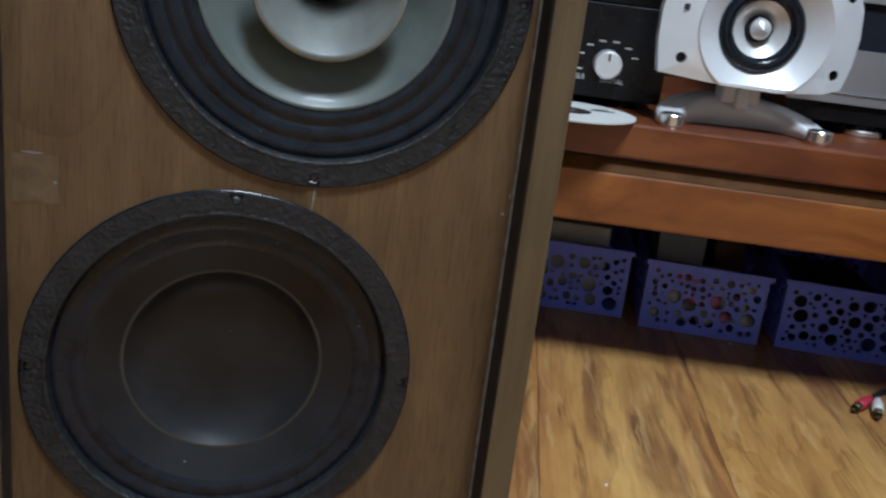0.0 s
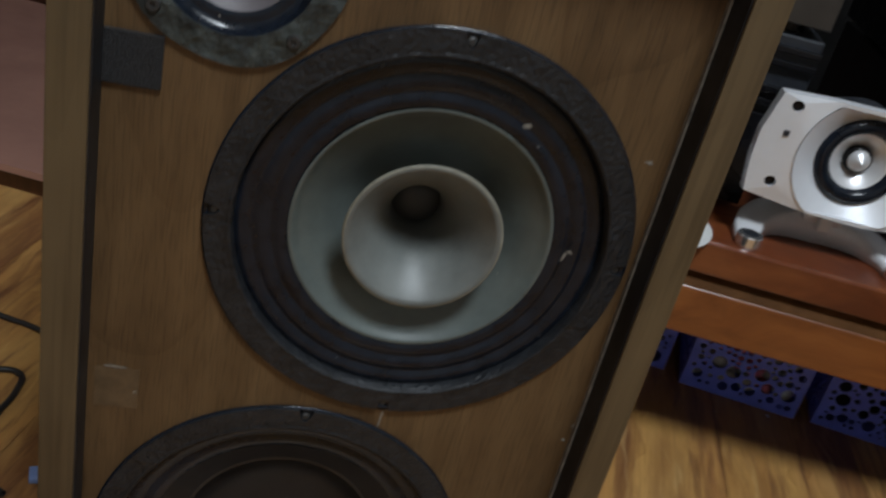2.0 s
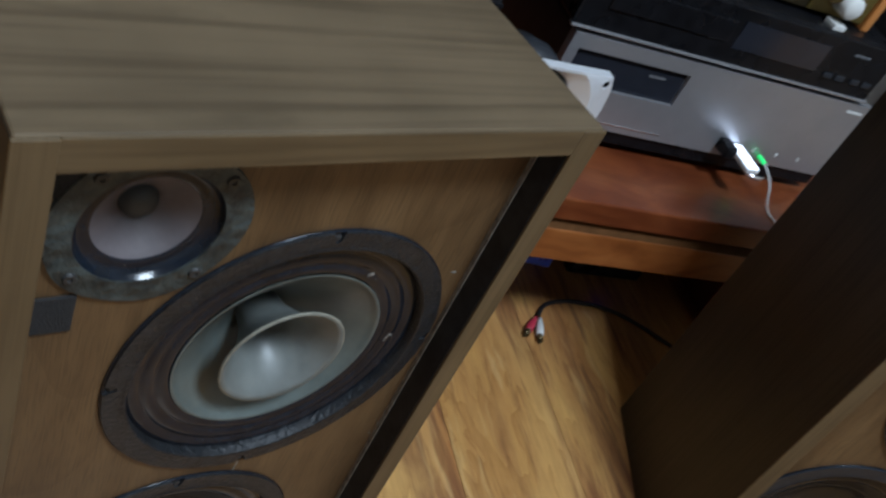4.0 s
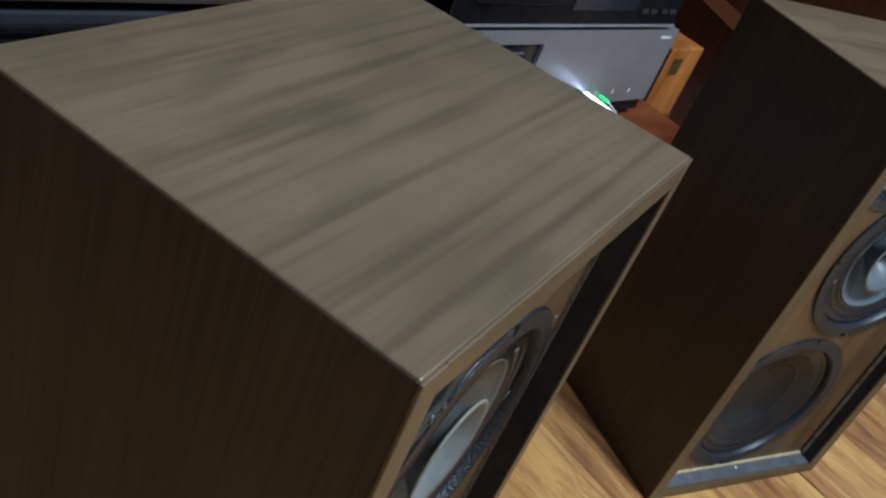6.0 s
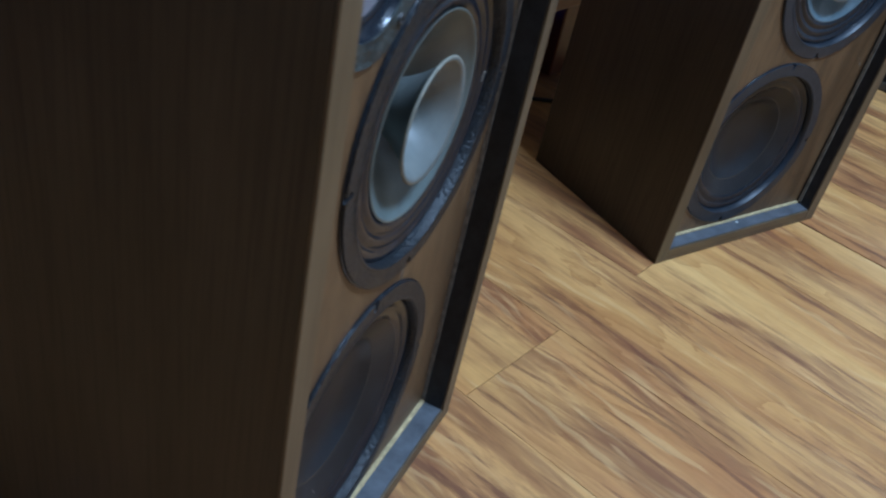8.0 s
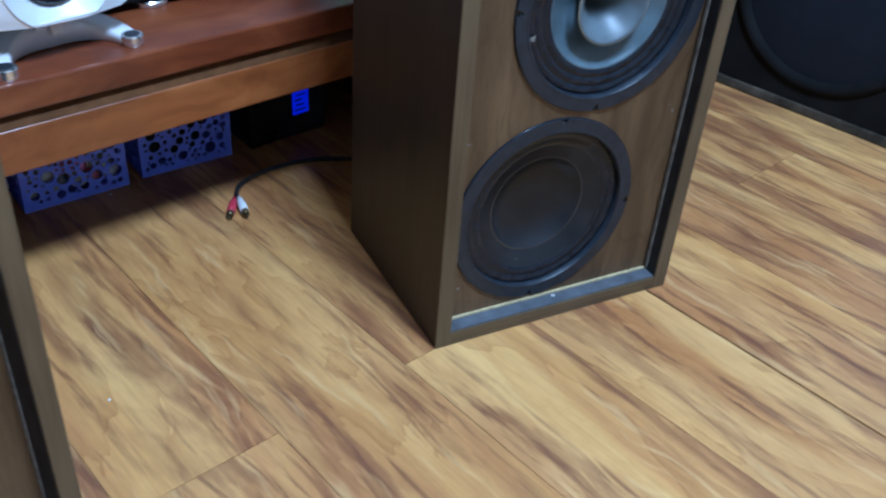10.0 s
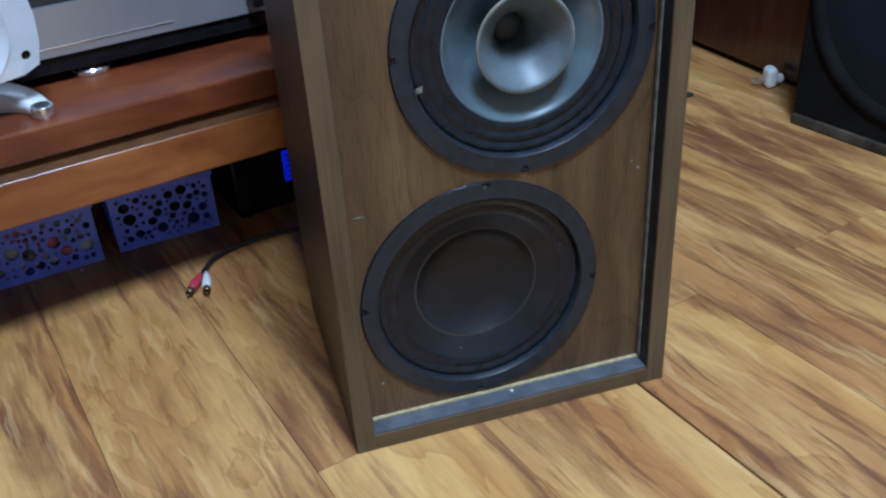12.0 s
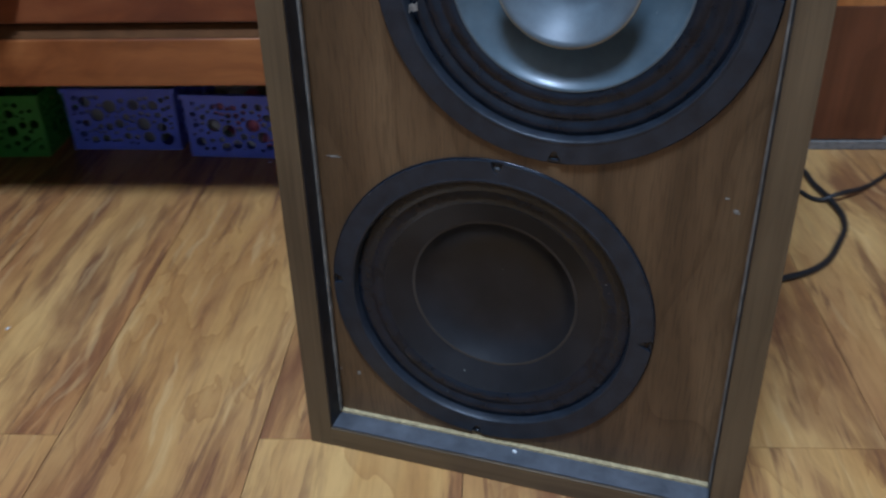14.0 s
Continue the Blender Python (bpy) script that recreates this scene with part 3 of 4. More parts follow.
def loudspeaker(m, turn_w, turn_p, gasket, worn, label, scuffs):
    sp = empty("loudspeaker", m, label, "loudspeaker", "pair of loudspeakers")
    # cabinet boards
    part("side_panel", box(0, T, 0.0006, D, 0, H - 0.0002, 0.0012), M_SIDE, sp, "walnut-print side, coloured dark for the shade on it")
    part("side_panel", box(W - T, W, 0.0006, D, 0, H - 0.0002, 0.0012), M_SIDE, sp, "walnut-print side, coloured dark for the shade on it")
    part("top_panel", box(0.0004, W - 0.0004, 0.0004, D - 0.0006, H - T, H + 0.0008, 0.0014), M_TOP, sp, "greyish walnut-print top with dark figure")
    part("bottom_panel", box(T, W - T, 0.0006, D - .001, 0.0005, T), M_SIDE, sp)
    part("back_panel", box(T, W - T, D - 0.014, D - 0.002, T, H - T), M_BIGBOX, sp)
    # front edges, mitred look
    for a, b in ((0, T), (W - T, W)):
        part("front_edge", box(a - .0004, b + .0004, -0.0012, 0.0008, 0, H, 0.0006), M_RIM, sp, "lighter brown front edge")
    for a, b in ((0.0003, T), (H - T, H + 0.0006)):
        part("front_edge", box(T, W - T, -0.0010, 0.0008, a, b, 0.0005), M_RIM_LEVEL, sp, "lighter brown front edge")
    # painted recess
    e = 0.0009
    part("recess_liner", box(T, T + e, 0.001, R, T, H - T), M_LINER, sp, "black painted recess")
    part("recess_liner", box(W - T - e, W - T, 0.001, R, T, H - T), M_LINER, sp, "black painted recess with worn patches")
    part("recess_liner", box(T + e, W - T - e, 0.001, R, H - T - e, H - T), M_LINER, sp, "black painted recess")
    part("recess_ledge", box(T + e, W - T - e, 0.001, R, T, T + e), M_LEDGE, sp, "painted recess ledge, greyed for the light from overhead")
    part("raw_edge", box(T + e, W - T - e, R - 0.0035, R, T + e, T + e + 0.0016), M_RAW, sp, "chipped yellow board edge")
    part("raw_edge", box(W - T - e - 0.0012, W - T - e, R - (0.003 if worn else 0.0066), R - (0.0 if worn else 0.0028), T + .004, H - T - .01), M_RAWGREY if worn else M_PALEEDGE, sp, "pale scuffed board edge")
    if not worn:
        part("raw_edge", box(T + e, T + e + 0.0012, R - 0.0060, R - 0.0034, T + .004, H - T - .02), M_PALEEDGE, sp, "pale scuffed board edge")
    # baffle with its cut-outs
    part("baffle", sheet(rect(T, W - T, T, H - T), [circle(*WOOF, 0.0945), circle(*PASS, 0.0945), circle(*TWEET, 0.040, 48)], R, R + 0.012), M_BAFFLE, sp, "brown walnut-print baffle")
    # full-range driver
    wf = driver_frame(sp, "woofer", WOOF, turn_w, gasket, "black-rimmed driver with grey cone and whizzer")
    part("surround", lathe(rolls(0.0922, 0.0655, 0.0040, 0.0055, 3, 0.0014), 96), M_RUBBER, wf, "glossy black rolled surround", True)
    part("cone", lathe([(0.0662, 0.0044), (0.0652, 0.0039), (0.0640, 0.0048), (0.0625, 0.0063), (0.060, 0.0084), (0.050, 0.0135), (0.040, 0.0215), (0.030, 0.0295), (0.021, 0.0365), (0.014, 0.042)], 96), M_CONE_AGED if worn else M_CONE, wf, "milky grey cone", True)
    wz = part("whizzer_cone", lathe([(0.0390, -0.0010), (0.0365, 0.0010), (0.031, 0.0065), (0.025, 0.0135), (0.020, 0.0215), (0.0160, 0.030), (0.0140, 0.042), (0.0135, 0.050)], 72), M_WHIZ_AGED if worn else M_WHIZ, wf, "pale flared whizzer cone", True)
    sol = wz.modifiers.new("paper", "SOLIDIFY")
    sol.thickness = 0.0008
    part("whizzer_rim", lathe([(0.0396, -0.0013), (0.0401, -0.0004), (0.0393, 0.0006), (0.0372, 0.0016), (0.0358, 0.0020), (0.0366, 0.0004), (0.0384, -0.0015)], 72, True), M_WHIZRIM, wf, "", True)
    # the cap's dark colour stands in for shade deep in the whizzer
    part("dust_cap", lathe([(0.0142, 0.046), (0.012, 0.0425), (0.0075, 0.040), (0, 0.039)], 48), M_CAP, wf, "dust cap, darkened for the shade in the throat", True)
    # passive radiator
    pf = driver_frame(sp, "passive_radiator", PASS, turn_p, gasket, "black passive radiator with dished cone")
    part("surround", lathe(rolls(0.0922, 0.0735, 0.0035, 0.0060, 2, 0.0012), 96), M_RUBBER, pf, "glossy black rolled surround", True)
    part("cone", lathe([(0.074, 0.0058), (0.071, 0.0074), (0.063, 0.0116), (0.0562, 0.0148)], 96), M_PASSIVE, pf, "", True)
    part("crease_ring", lathe([(0.0566, 0.0146), (0.0557, 0.0144), (0.0548, 0.0146), (0.0542, 0.0151)], 96), M_CREASE, pf, "", True)
    part("centre_dish", lathe([(0.0545, 0.0146), (0.050, 0.0186), (0.0455, 0.0215), (0.040, 0.0238), (0.033, 0.0255), (0.020, 0.0268), (0.010, 0.0273), (0, 0.0275)], 96), M_PASSIVE, pf, "", True)
    # small cone tweeter with a felt-covered flange
    tw = part("tweeter", sheet([(0.0474 * math.cos(a) * (1 + .018 * math.sin(3 * a + 1)), 0.0474 * math.sin(a) * (1 + .02 * math.sin(4 * a))) for a in (2 * math.pi * k / 80 for k in range(80))],
                               [circle(0, 0, 0.0345, 64)], -0.0022, 0.0), M_FELT, sp, "mottled grey felt tweeter flange", m=pose(TWEET[0], R, TWEET[1]))
    part("surround", lathe([(0.0349, -0.0018), (0.0332, 0.0012), (0.0316, 0.0030), (0.0296, 0.0038), (0.0276, 0.0030), (0.0254, 0.0042)], 64), M_RUBBER, tw, "", True)
    part("cone", lathe([(0.0256, 0.0042), (0.0225, 0.0066), (0.017, 0.0112), (0.0082, 0.0185)], 64), M_TWCONE, tw, "mauve grey paper cone", True)
    part("dust_cap", lathe([(0.0096, 0.0176), (0.0082, 0.0140), (0.0045, 0.0118), (0, 0.0112)], 40), M_CAP, tw, "", True)
    for q in range(4):
        a = 0.70 + q * math.pi / 2
        part("screw", lathe([(0, -0.0028), (0.0012, -0.0026), (0.0014, -0.0034), (0.0028, -0.0034), (0.0034, -0.0022), (0.0034, -0.001)], 18), M_SCREW, tw, m=pose(0.0420 * math.cos(a), 0, 0.0420 * math.sin(a)))
    if worn:
        part("hook_tape", box(T + e, 0.0425, R - 0.0018, R, 0.4015, 0.4258, 0.0004), M_VELCRO, sp, "black hook-tape square")
        part("hook_tape", box(T + e, 0.034, R - 0.0016, R, 0.487, 0.514, 0.0004), M_VELCRO, sp, "black hook-tape square")
    if worn:
        part("tape_residue", box(0.0210, 0.0430, R - 0.0002, R, 0.2230, 0.2480), M_RESIDUE, sp, "pale square of old tape glue")
    for x, z, wd, ht, lean, dy in scuffs:
        blob = [(wd * (0.5 + 0.28 * math.sin(5.1 * k + x * 900)) * math.cos(k * math.pi / 5), ht * (0.5 + 0.3 * math.sin(3.7 * k + z * 700)) * math.sin(k * math.pi / 5)) for k in range(10)]
        part("scuff", sheet(blob, [], R - 0.0003 + dy, R + 0.0002 + dy), M_SCUFF, sp, "small pale scuff", m=pose(x, 0, z, 0, lean, 0))
    return sp


loudspeaker(pose(-0.6171, -0.2587, 0, 0, 0, 31.88), -0.008, -0.026, M_GASKET, True,
            "walnut-print loudspeaker without grille, crinkled driver gaskets, hook-tape squares",
            ((0.2071, 0.4140, 0.006, 0.0022, 12, -0.0005), (0.2440, 0.3490, 0.0015, 0.006, 25, -0.0005), (0.2462, 0.3520, 0.0028, 0.0014, 30, -0.0005),
             (0.1714, 0.2335, 0.0012, 0.0165, 3, 0), (0.2817, 0.2430, 0.003, 0.003, 0, 0), (0.2780, 0.2320, 0.003, 0.002, 0, 0), (0.2718, 0.4060, 0.004, 0.0016, 0, 0),
             (0.0414, 0.2340, 0.002, 0.0015, 0, 0), (0.0306, 0.2490, 0.009, 0.0012, 4, 0)))
loudspeaker(pose(0, 0, 0), -0.028, -0.063, M_FRAME, False,
            "walnut-print loudspeaker without grille, smooth grey driver frames",
            ((0.0310, 0.4060, 0.004, 0.006, 10, 0), (0.0290, 0.2260, 0.007, 0.0012, 0, 0), (0.0860, 0.3240, 0.004, 0.006, 30, -0.0005), (0.2720, 0.2225, 0.003, 0.003, 0, 0),
             (0.0330, 0.0550, 0.004, 0.003, 0, 0), (0.0190, 0.0560, 0.002, 0.0015, 0, 0), (0.2660, 0.2300, 0.002, 0.001, 0, 0)))


# ---- the long stand ----
stand = empty("tv_stand", STAND, "long low cherry-lacquered stand with a grooved front edge", "tv stand")
part("top_board", box(-0.74, 0.285, 0.0, 0.50, 0.218, 0.249, 0.0026, 2), M_CHERRY, stand, "glossy cherry top board")
part("groove_board", box(-0.73, 0.275, 0.012, 0.49, 0.2035, 0.218), M_DARKWOOD, stand)
lip = box(-0.738, 0.283, 0.0015, 0.016, 0.2038, 0.2148)
for v in lip.verts:
    if v.co.z > 0.21 and v.co.y < 0.01:
        v.co.y = 0.0085
part("sloping_lip", lip, M_LIP, stand, "dull brown sloping lip under the top board")
part("apron", box(-0.74, 0.285, 0.001, 0.03, 0.156, 0.2040, 0.003, 3), M_APRON, stand, "cherry apron under the groove")
for a, b in ((0.205, 0.27), (-0.73, -0.67)):
    part("leg", box(a, b, 0.06, 0.46, 0, 0.204, 0.003), M_LEGWOOD, stand, "red-brown leg panel")
part("back_board", box(-0.73, 0.275, 0.47, 0.485, 0.0, 0.204), M_DARKWOOD, stand, "dark red-brown back board")


def slab(points, z0, z1):
    bm = bmesh.new()
    lo = [bm.verts.new((x, y, z0)) for x, y in points]
    hi = [bm.verts.new((x, y, z1)) for x, y in points]
    bm.faces.new(lo[::-1]), bm.faces.new(hi)
    for k in range(len(points)):
        j = (k + 1) % len(points)
        bm.faces.new((lo[k], lo[j], hi[j], hi[k]))
    return bm


# tall wall unit behind the stand
unit = empty("wall_unit", STAND, "dark red-brown wall unit behind the stand, open niches at its foot", "wall unit")
part("back_panel", box(-1.75, -0.742, 0.74, 0.76, 0, 1.25), M_DARKWOOD, unit, "dark red-brown back panel")
# same panel continued; the black colour paints the deep shade behind the stand
part("back_panel", box(-0.742, 0.95, 0.74, 0.76, 0, 1.25), M_BIGBOX, unit, "back panel behind the stand, blackened for the shade there")
part("post", box(0.667, 0.772, 0.19, 0.225, 0, 0.30, 0.002), M_LEGWOOD, unit, "red-brown upright board")
part("niche_shelf", slab([(0.505, 0.225), (0.674, 0.225), (0.86, 0.57), (0.86, 0.735), (0.505, 0.735)], 0.028, 0.037), M_PLINTH, unit, "glossy brown niche shelf, paled pink for its reflections")
part("niche_foot", slab([(0.505, 0.235), (0.666, 0.235), (0.85, 0.58), (0.85, 0.735), (0.505, 0.735)], 0.0, 0.028), M_DARKWOOD, unit)
part("niche_side", slab([(0.676, 0.227), (0.772, 0.227), (0.95, 0.57), (0.862, 0.57)], 0.0, 0.30), M_LEGWOOD, unit)
part("niche_shelf", slab([(-1.223, 0.163), (-0.72, 0.172), (-0.72, 0.735), (-1.55, 0.735)], 0.028, 0.037), M_PLINTH, unit, "glossy brown niche shelf, paled pink for its reflections")
part("niche_foot", slab([(-1.223, 0.178), (-0.73, 0.185), (-0.73, 0.735), (-1.55, 0.735)], 0.0, 0.028), M_DARKWOOD, unit)
part("niche_side", slab([(-1.225, 0.163), (-1.555, 0.735), (-1.75, 0.735), (-1.75, 0.163)], 0.0, 1.25), M_DARKWOOD, unit)


# ---- on the stand ----
def on_stand(x, y, z=0.249, turn=0.0):
    return STAND @ pose(x, y, z, 0, 0, turn)


# silver receiver; its own frame: x along the front, y back, z up from the stand
rec = empty("receiver", on_stand(-0.235, 0.105), "silver hi-fi receiver with a dark display window", "receiver")
RW = 0.448
part("case", box(0.004, RW - 0.004, 0.008, 0.34, 0.018, 0.138, 0.002), M_DARKGREY, rec, "dark grey metal case")
part("front_panel", sheet(rect(0, RW, 0.030, 0.141), [rect(0.013, 0.166, 0.0805, 0.1235)], -0.004, 0.008), M_SILVER, rec, "brushed silver front panel")
part("display", box(0.013, 0.166, 0.001, 0.007, 0.0805, 0.1235), M_BLACKGLASS, rec, "dark display window")
part("display_text", box(0.118, 0.140, 0.0002, 0.001, 0.108, 0.1105), M_FAINT, rec, "faint light mark")
part("lower_band", box(0.003, RW - 0.003, 0.0, 0.01, 0.012, 0.030), M_BLACK, rec, "black lower band")
part("trim_line", box(0.03, 0.175, -0.0048, -0.004, 0.0385, 0.0398), M_CHROME, rec, "thin bright line")
part("logo_bar", box(RW - 0.038, RW - 0.012, -0.0046, -0.004, 0.128, 0.1315), M_WHITE, rec, "small pale badge")
for x in (0.318, 0.356, 0.394):
    part("panel_mark", box(x, x + .003, -0.0046, -0.004, 0.044, 0.050), M_WHITE, rec, "small pale mark")
for x in (0.084, RW - 0.084):
    for y in (0.02, 0.28):
        part("foot", lathe([(0, 0.0), (0.0195, 0.0), (0.021, 0.0012), (0.021, 0.0052), (0.0198, 0.0066), (0, 0.0066)], 32), M_CHROME, rec, "bright round foot", False, pose(x, y, 0, 90))
        part("foot_neck", cylinder_y(0.0165, 0.0064, 0.018, 24), M_BLACK, rec, "", False, pose(x, y, 0, 90))

# adaptors plugged into the receiver
stick = empty("usb_stick", on_stand(0.036, 0.1008, 0.290), "white usb stick plugged into a black adaptor, lit", "usb stick")
part("adaptor", box(-0.012, 0.004, -0.024, 0.0, 0.0, 0.016, 0.002), M_BLACK, stick, "black adaptor")
part("body", box(0.006, 0.024, -0.052, -0.001, 0.003, 0.010, 0.0015), M_STICK, stick, "white plastic body")
part("led", box(0.007, 0.023, -0.050, -0.003, 0.0103, 0.0112), M_WHITELED, stick, "bright lit window")
plug = empty("jack_plug", on_stand(0.098, 0.101, 0.290), "small green-lit jack plug with a thin pale cord", "jack plug")
part("barrel", cylinder_y(0.0028, -0.017, 0.0, 16, 0.001), M_GREENLED, plug, "glowing green barrel", True)
cu = tube([(0, -0.017, 0), (0.002, -0.040, -0.010), (0.006, -0.060, -0.036), (0.008, -0.075, -0.0395), (0.02, -0.098, -0.0395)], 0.0013)
cu.materials.append(M_WHITE)
cord = new("cord", cu)
cord.parent = plug

# black deck on the receiver
deck = empty("disc_player", on_stand(-0.245, 0.105, 0.3898), "black disc player with a silver lower trim line", "disc player")
part("case", box(0.0, 0.434, 0.004, 0.30, 0.008, 0.078, 0.003), M_BLACK, deck)
part("front_panel", box(-0.001, 0.435, -0.003, 0.004, 0.004, 0.077, 0.0025), M_BLACK, deck, "glossy black front panel")
part("trim", box(-0.001, 0.437, -0.006, 0.004, 0.0058, 0.0088, 0.0010), M_SILVER, deck, "silver trim line")
part("drawer", box(0.03, 0.19, -0.0055, -0.003, 0.034, 0.060, 0.001), M_BLACK, deck, "black disc drawer")
part("display", box(0.20, 0.33, -0.0045, -0.003, 0.028, 0.062), M_BLACKGLASS, deck, "dark display")
for x in (0.345, 0.365, 0.39, 0.41):
    part("button", box(x, x + .014, -0.0055, -0.003, 0.024, 0.031, 0.001), M_DARKGREY, deck)
part("badge", box(0.37, 0.395, -0.0042, -0.003, 0.059, 0.0615), M_FAINT, deck, "faint badge")
for x in (0.03, 0.40):
    for y in (0.03, 0.26):
        part("foot", box(x - .012, x + .012, y - .012, y + .012, 0, 0.008), M_BLACK, deck)

# gold-faced amplifier on the deck
gold = empty("gold_amplifier", on_stand(-0.20, 0.135, 0.4678), "gold-faced amplifier with orange wooden end cheeks", "amplifier")
part("case", box(0.012, 0.338, 0.003, 0.18, 0.004, 0.058, 0.002), M_OLIVE, gold, "dark olive metal case")
part("gold_plate", box(0.248, 0.336, 0.0, 0.003, 0.006, 0.056, 0.001), M_GOLD, gold, "olive gold front plate")
for x in (0.0, 0.338):
    part("cheek", box(x, x + 0.012, -0.004, 0.184, 0.0, 0.062, 0.002), M_ORANGE, gold, "orange varnished wooden cheek")
part("knob", cylinder_y(0.015, -0.016, 0.003, 32, 0.002), M_GOLD, gold, "gold knob", True, pose(0.262, 0, 0.040))
part("knob", cylinder_y(0.0135, -0.026, 0.003, 32, 0.003), M_WHITE, gold, "milky white knob", True, pose(0.288, 0, 0.028))
part("tab", box(0.276, 0.294, -0.026, -0.006, 0.0, 0.007, 0.001), M_WHITE, gold, "white tab")

# black amplifier with a selector knob
amp = empty("black_amplifier", on_stand(-0.715, 0.085), "black amplifier with a round silver selector knob", "amplifier")
AW = 0.36
part("case", box(0.0, AW, 0.004, 0.33, 0.010, 0.094, 0.002), M_BLACK, amp)
part("front_panel", box(-0.001, AW + 0.001, 0.0, 0.006, 0.008, 0.095, 0.001), M_BLACK, amp, "glossy black front panel")
kn = part("selector_knob", lathe([(0, -0.0185), (0.0112, -0.0185), (0.0128, -0.017), (0.0132, 0.0)], 40), M_KNOB, amp, "turned silver knob", False, pose(0.306, 0, 0.0405))
part("pointer", box(-0.0008, 0.0008, -0.0192, -0.0185, 0.004, 0.011), M_BLACK, kn)
for k, a in enumerate((200, 160, 132, 105, 78, 50, 22)):
    part("legend_bar", box(-0.0032, 0.0032, -0.0006, 0.0, -0.0006, 0.0006), M_PRINT, amp, "", False,
         pose(0.306 + 0.027 * math.cos(radians(a)), 0, 0.0405 + 0.021 * math.sin(radians(a))))


def lettering(text, size, m, parent, mat):
    cu = bpy.data.curves.new("lettering", "FONT")
    cu.body, cu.size, cu.extrude = text, size, 0.0002
    cu.materials.append(mat)
    ob = new("lettering", cu)
    ob.parent, ob.matrix_basis = parent, m
    return ob


lettering("SELE", 0.0066, pose(0.2745, -0.0006, 0.0240, 90), amp, M_PRINT)
lettering("DIGITAL", 0.0060, pose(0.3015, -0.0006, 0.0228, 90), amp, M_PRINT)
for x in (0.03, AW - 0.03):
    for y in (0.03, 0.28):
        part("foot", cylinder_y(0.014, 0, 0.010, 20), M_BLACK, amp, "", False, pose(x, y, 0.0, 90))

ribbed = empty("ribbed_deck", on_stand(-0.715, 0.085, 0.3438), "dark grey ribbed deck with two small buttons", "deck")
part("case", box(0.0, 0.379, 0.004, 0.30, 0.0, 0.071, 0.002), M_DARKGREY, ribbed)
for z in (0.008, 0.020, 0.044, 0.056):
    part("rib", box(0.0, 0.379, -0.002, 0.004, z, z + 0.006, 0.001), M_BLACK, ribbed)
for x in (0.27, 0.295):
    part("button", box(x, x + 0.016, -0.004, 0.004, 0.029, 0.039, 0.001), M_BLACK, ribbed)
taupe = empty("taupe_deck", on_stand(-0.715, 0.085, 0.4148), "dark taupe deck on low black feet, stacked on another", "deck")
part("case", box(0.0, 0.377, 0.003, 0.30, 0.011, 0.090, 0.002), M_TAUPE, taupe)
part("front_panel", box(-0.001, 0.378, 0.0, 0.003, 0.010, 0.091, 0.001), M_TAUPE, taupe, "dark taupe front panel")
for x in (0.03, 0.35):
    for y in (0.03, 0.27):
        part("foot", cylinder_y(0.013, 0, 0.0112, 20), M_BLACK, taupe, "", False, pose(x, y, 0.0, 90))

# disc lying over the edge of the stand
disc = empty("compact_disc", on_stand(-0.442, 0.018, 0.2502), "white-printed compact disc lying over the stand's edge", "compact disc")
part("disc_body", lathe([(0.0205, 0), (0.060, 0), (0.060, 0.0013), (0.0205, 0.0013)], 72, True), M_WHITE, disc, "white printed disc", False, pose(0, 0, 0, 90))
part("hub", lathe([(0.0075, 0), (0.0205, 0.0001), (0.0205, 0.0012), (0.0075, 0.0013)], 48, True), M_FROST, disc, "clear hub", False, pose(0, 0, 0, 90))
part("disc_print", box(0.022, 0.044, 0.008, 0.013, 0.0014, 0.0016), M_DARKGREY, disc, "dark print bars", False, pose(0, 0, 0, 0, 0, 8))
part("disc_print", box(0.026, 0.040, 0.016, 0.020, 0.0014, 0.0016), M_DARKGREY, disc, "dark print bars", False, pose(0, 0, 0, 0, 0, 8))

# small silver satellite loudspeaker on its stand
sat = empty("satellite_speaker", pose(-0.2810, 0.2690, 0.2494, 0, 0, 20.1), "small silver satellite loudspeaker on an arched stand", "satellite speaker")
face = []
for x, z in ((-0.084, 0.0445), (-0.088, 0.074), (-0.0885, 0.098), (-0.082, 0.133), (-0.04, 0.137), (0.03, 0.137), (0.074, 0.134), (0.082, 0.115), (0.085, 0.092), (0.083, 0.068), (0.077, 0.047), (0.060, 0.0420), (0.020, 0.0385), (-0.030, 0.0400)):
    face.append((x, z))
CZ = 0.090
holes = [circle(sx, sz, 0.0046, 20) for sx, sz in ((-0.067, 0.059), (0.067, 0.059), (-0.069, 0.125), (0.068, 0.125))]


def field_point(a, r):
    """A point of the dished round field, cut off by the plate's upper and lower edges; deeper towards the middle."""
    lim = 0.0440 if math.sin(a) > 0 else 0.0478
    if abs(r * math.sin(a)) > lim:
        r = lim / abs(math.sin(a))
    return (r * math.cos(a), 0.0135 * (0.0575 - r) / 0.0205, r * math.sin(a))


TURNS = [2 * math.pi * k / 96 for k in range(96)]
plate = sheet(face, holes + [[(field_point(a, 0.0575)[0], CZ + field_point(a, 0.0575)[2]) for a in TURNS]], 0.0, 0.012)
for v in plate.verts:
    v.co.y += 0.0016 + 0.30 * max(0.0, abs(v.co.x) - 0.056)      # the wings sweep back
fp = part("face_plate", plate, M_SATIN, sat, "satin silver face plate")
dish = bmesh.new()
rows = [[dish.verts.new(field_point(a, r)) for a in TURNS] for r in (0.0575, 0.0535, 0.0495, 0.0455, 0.0415, 0.0370)]
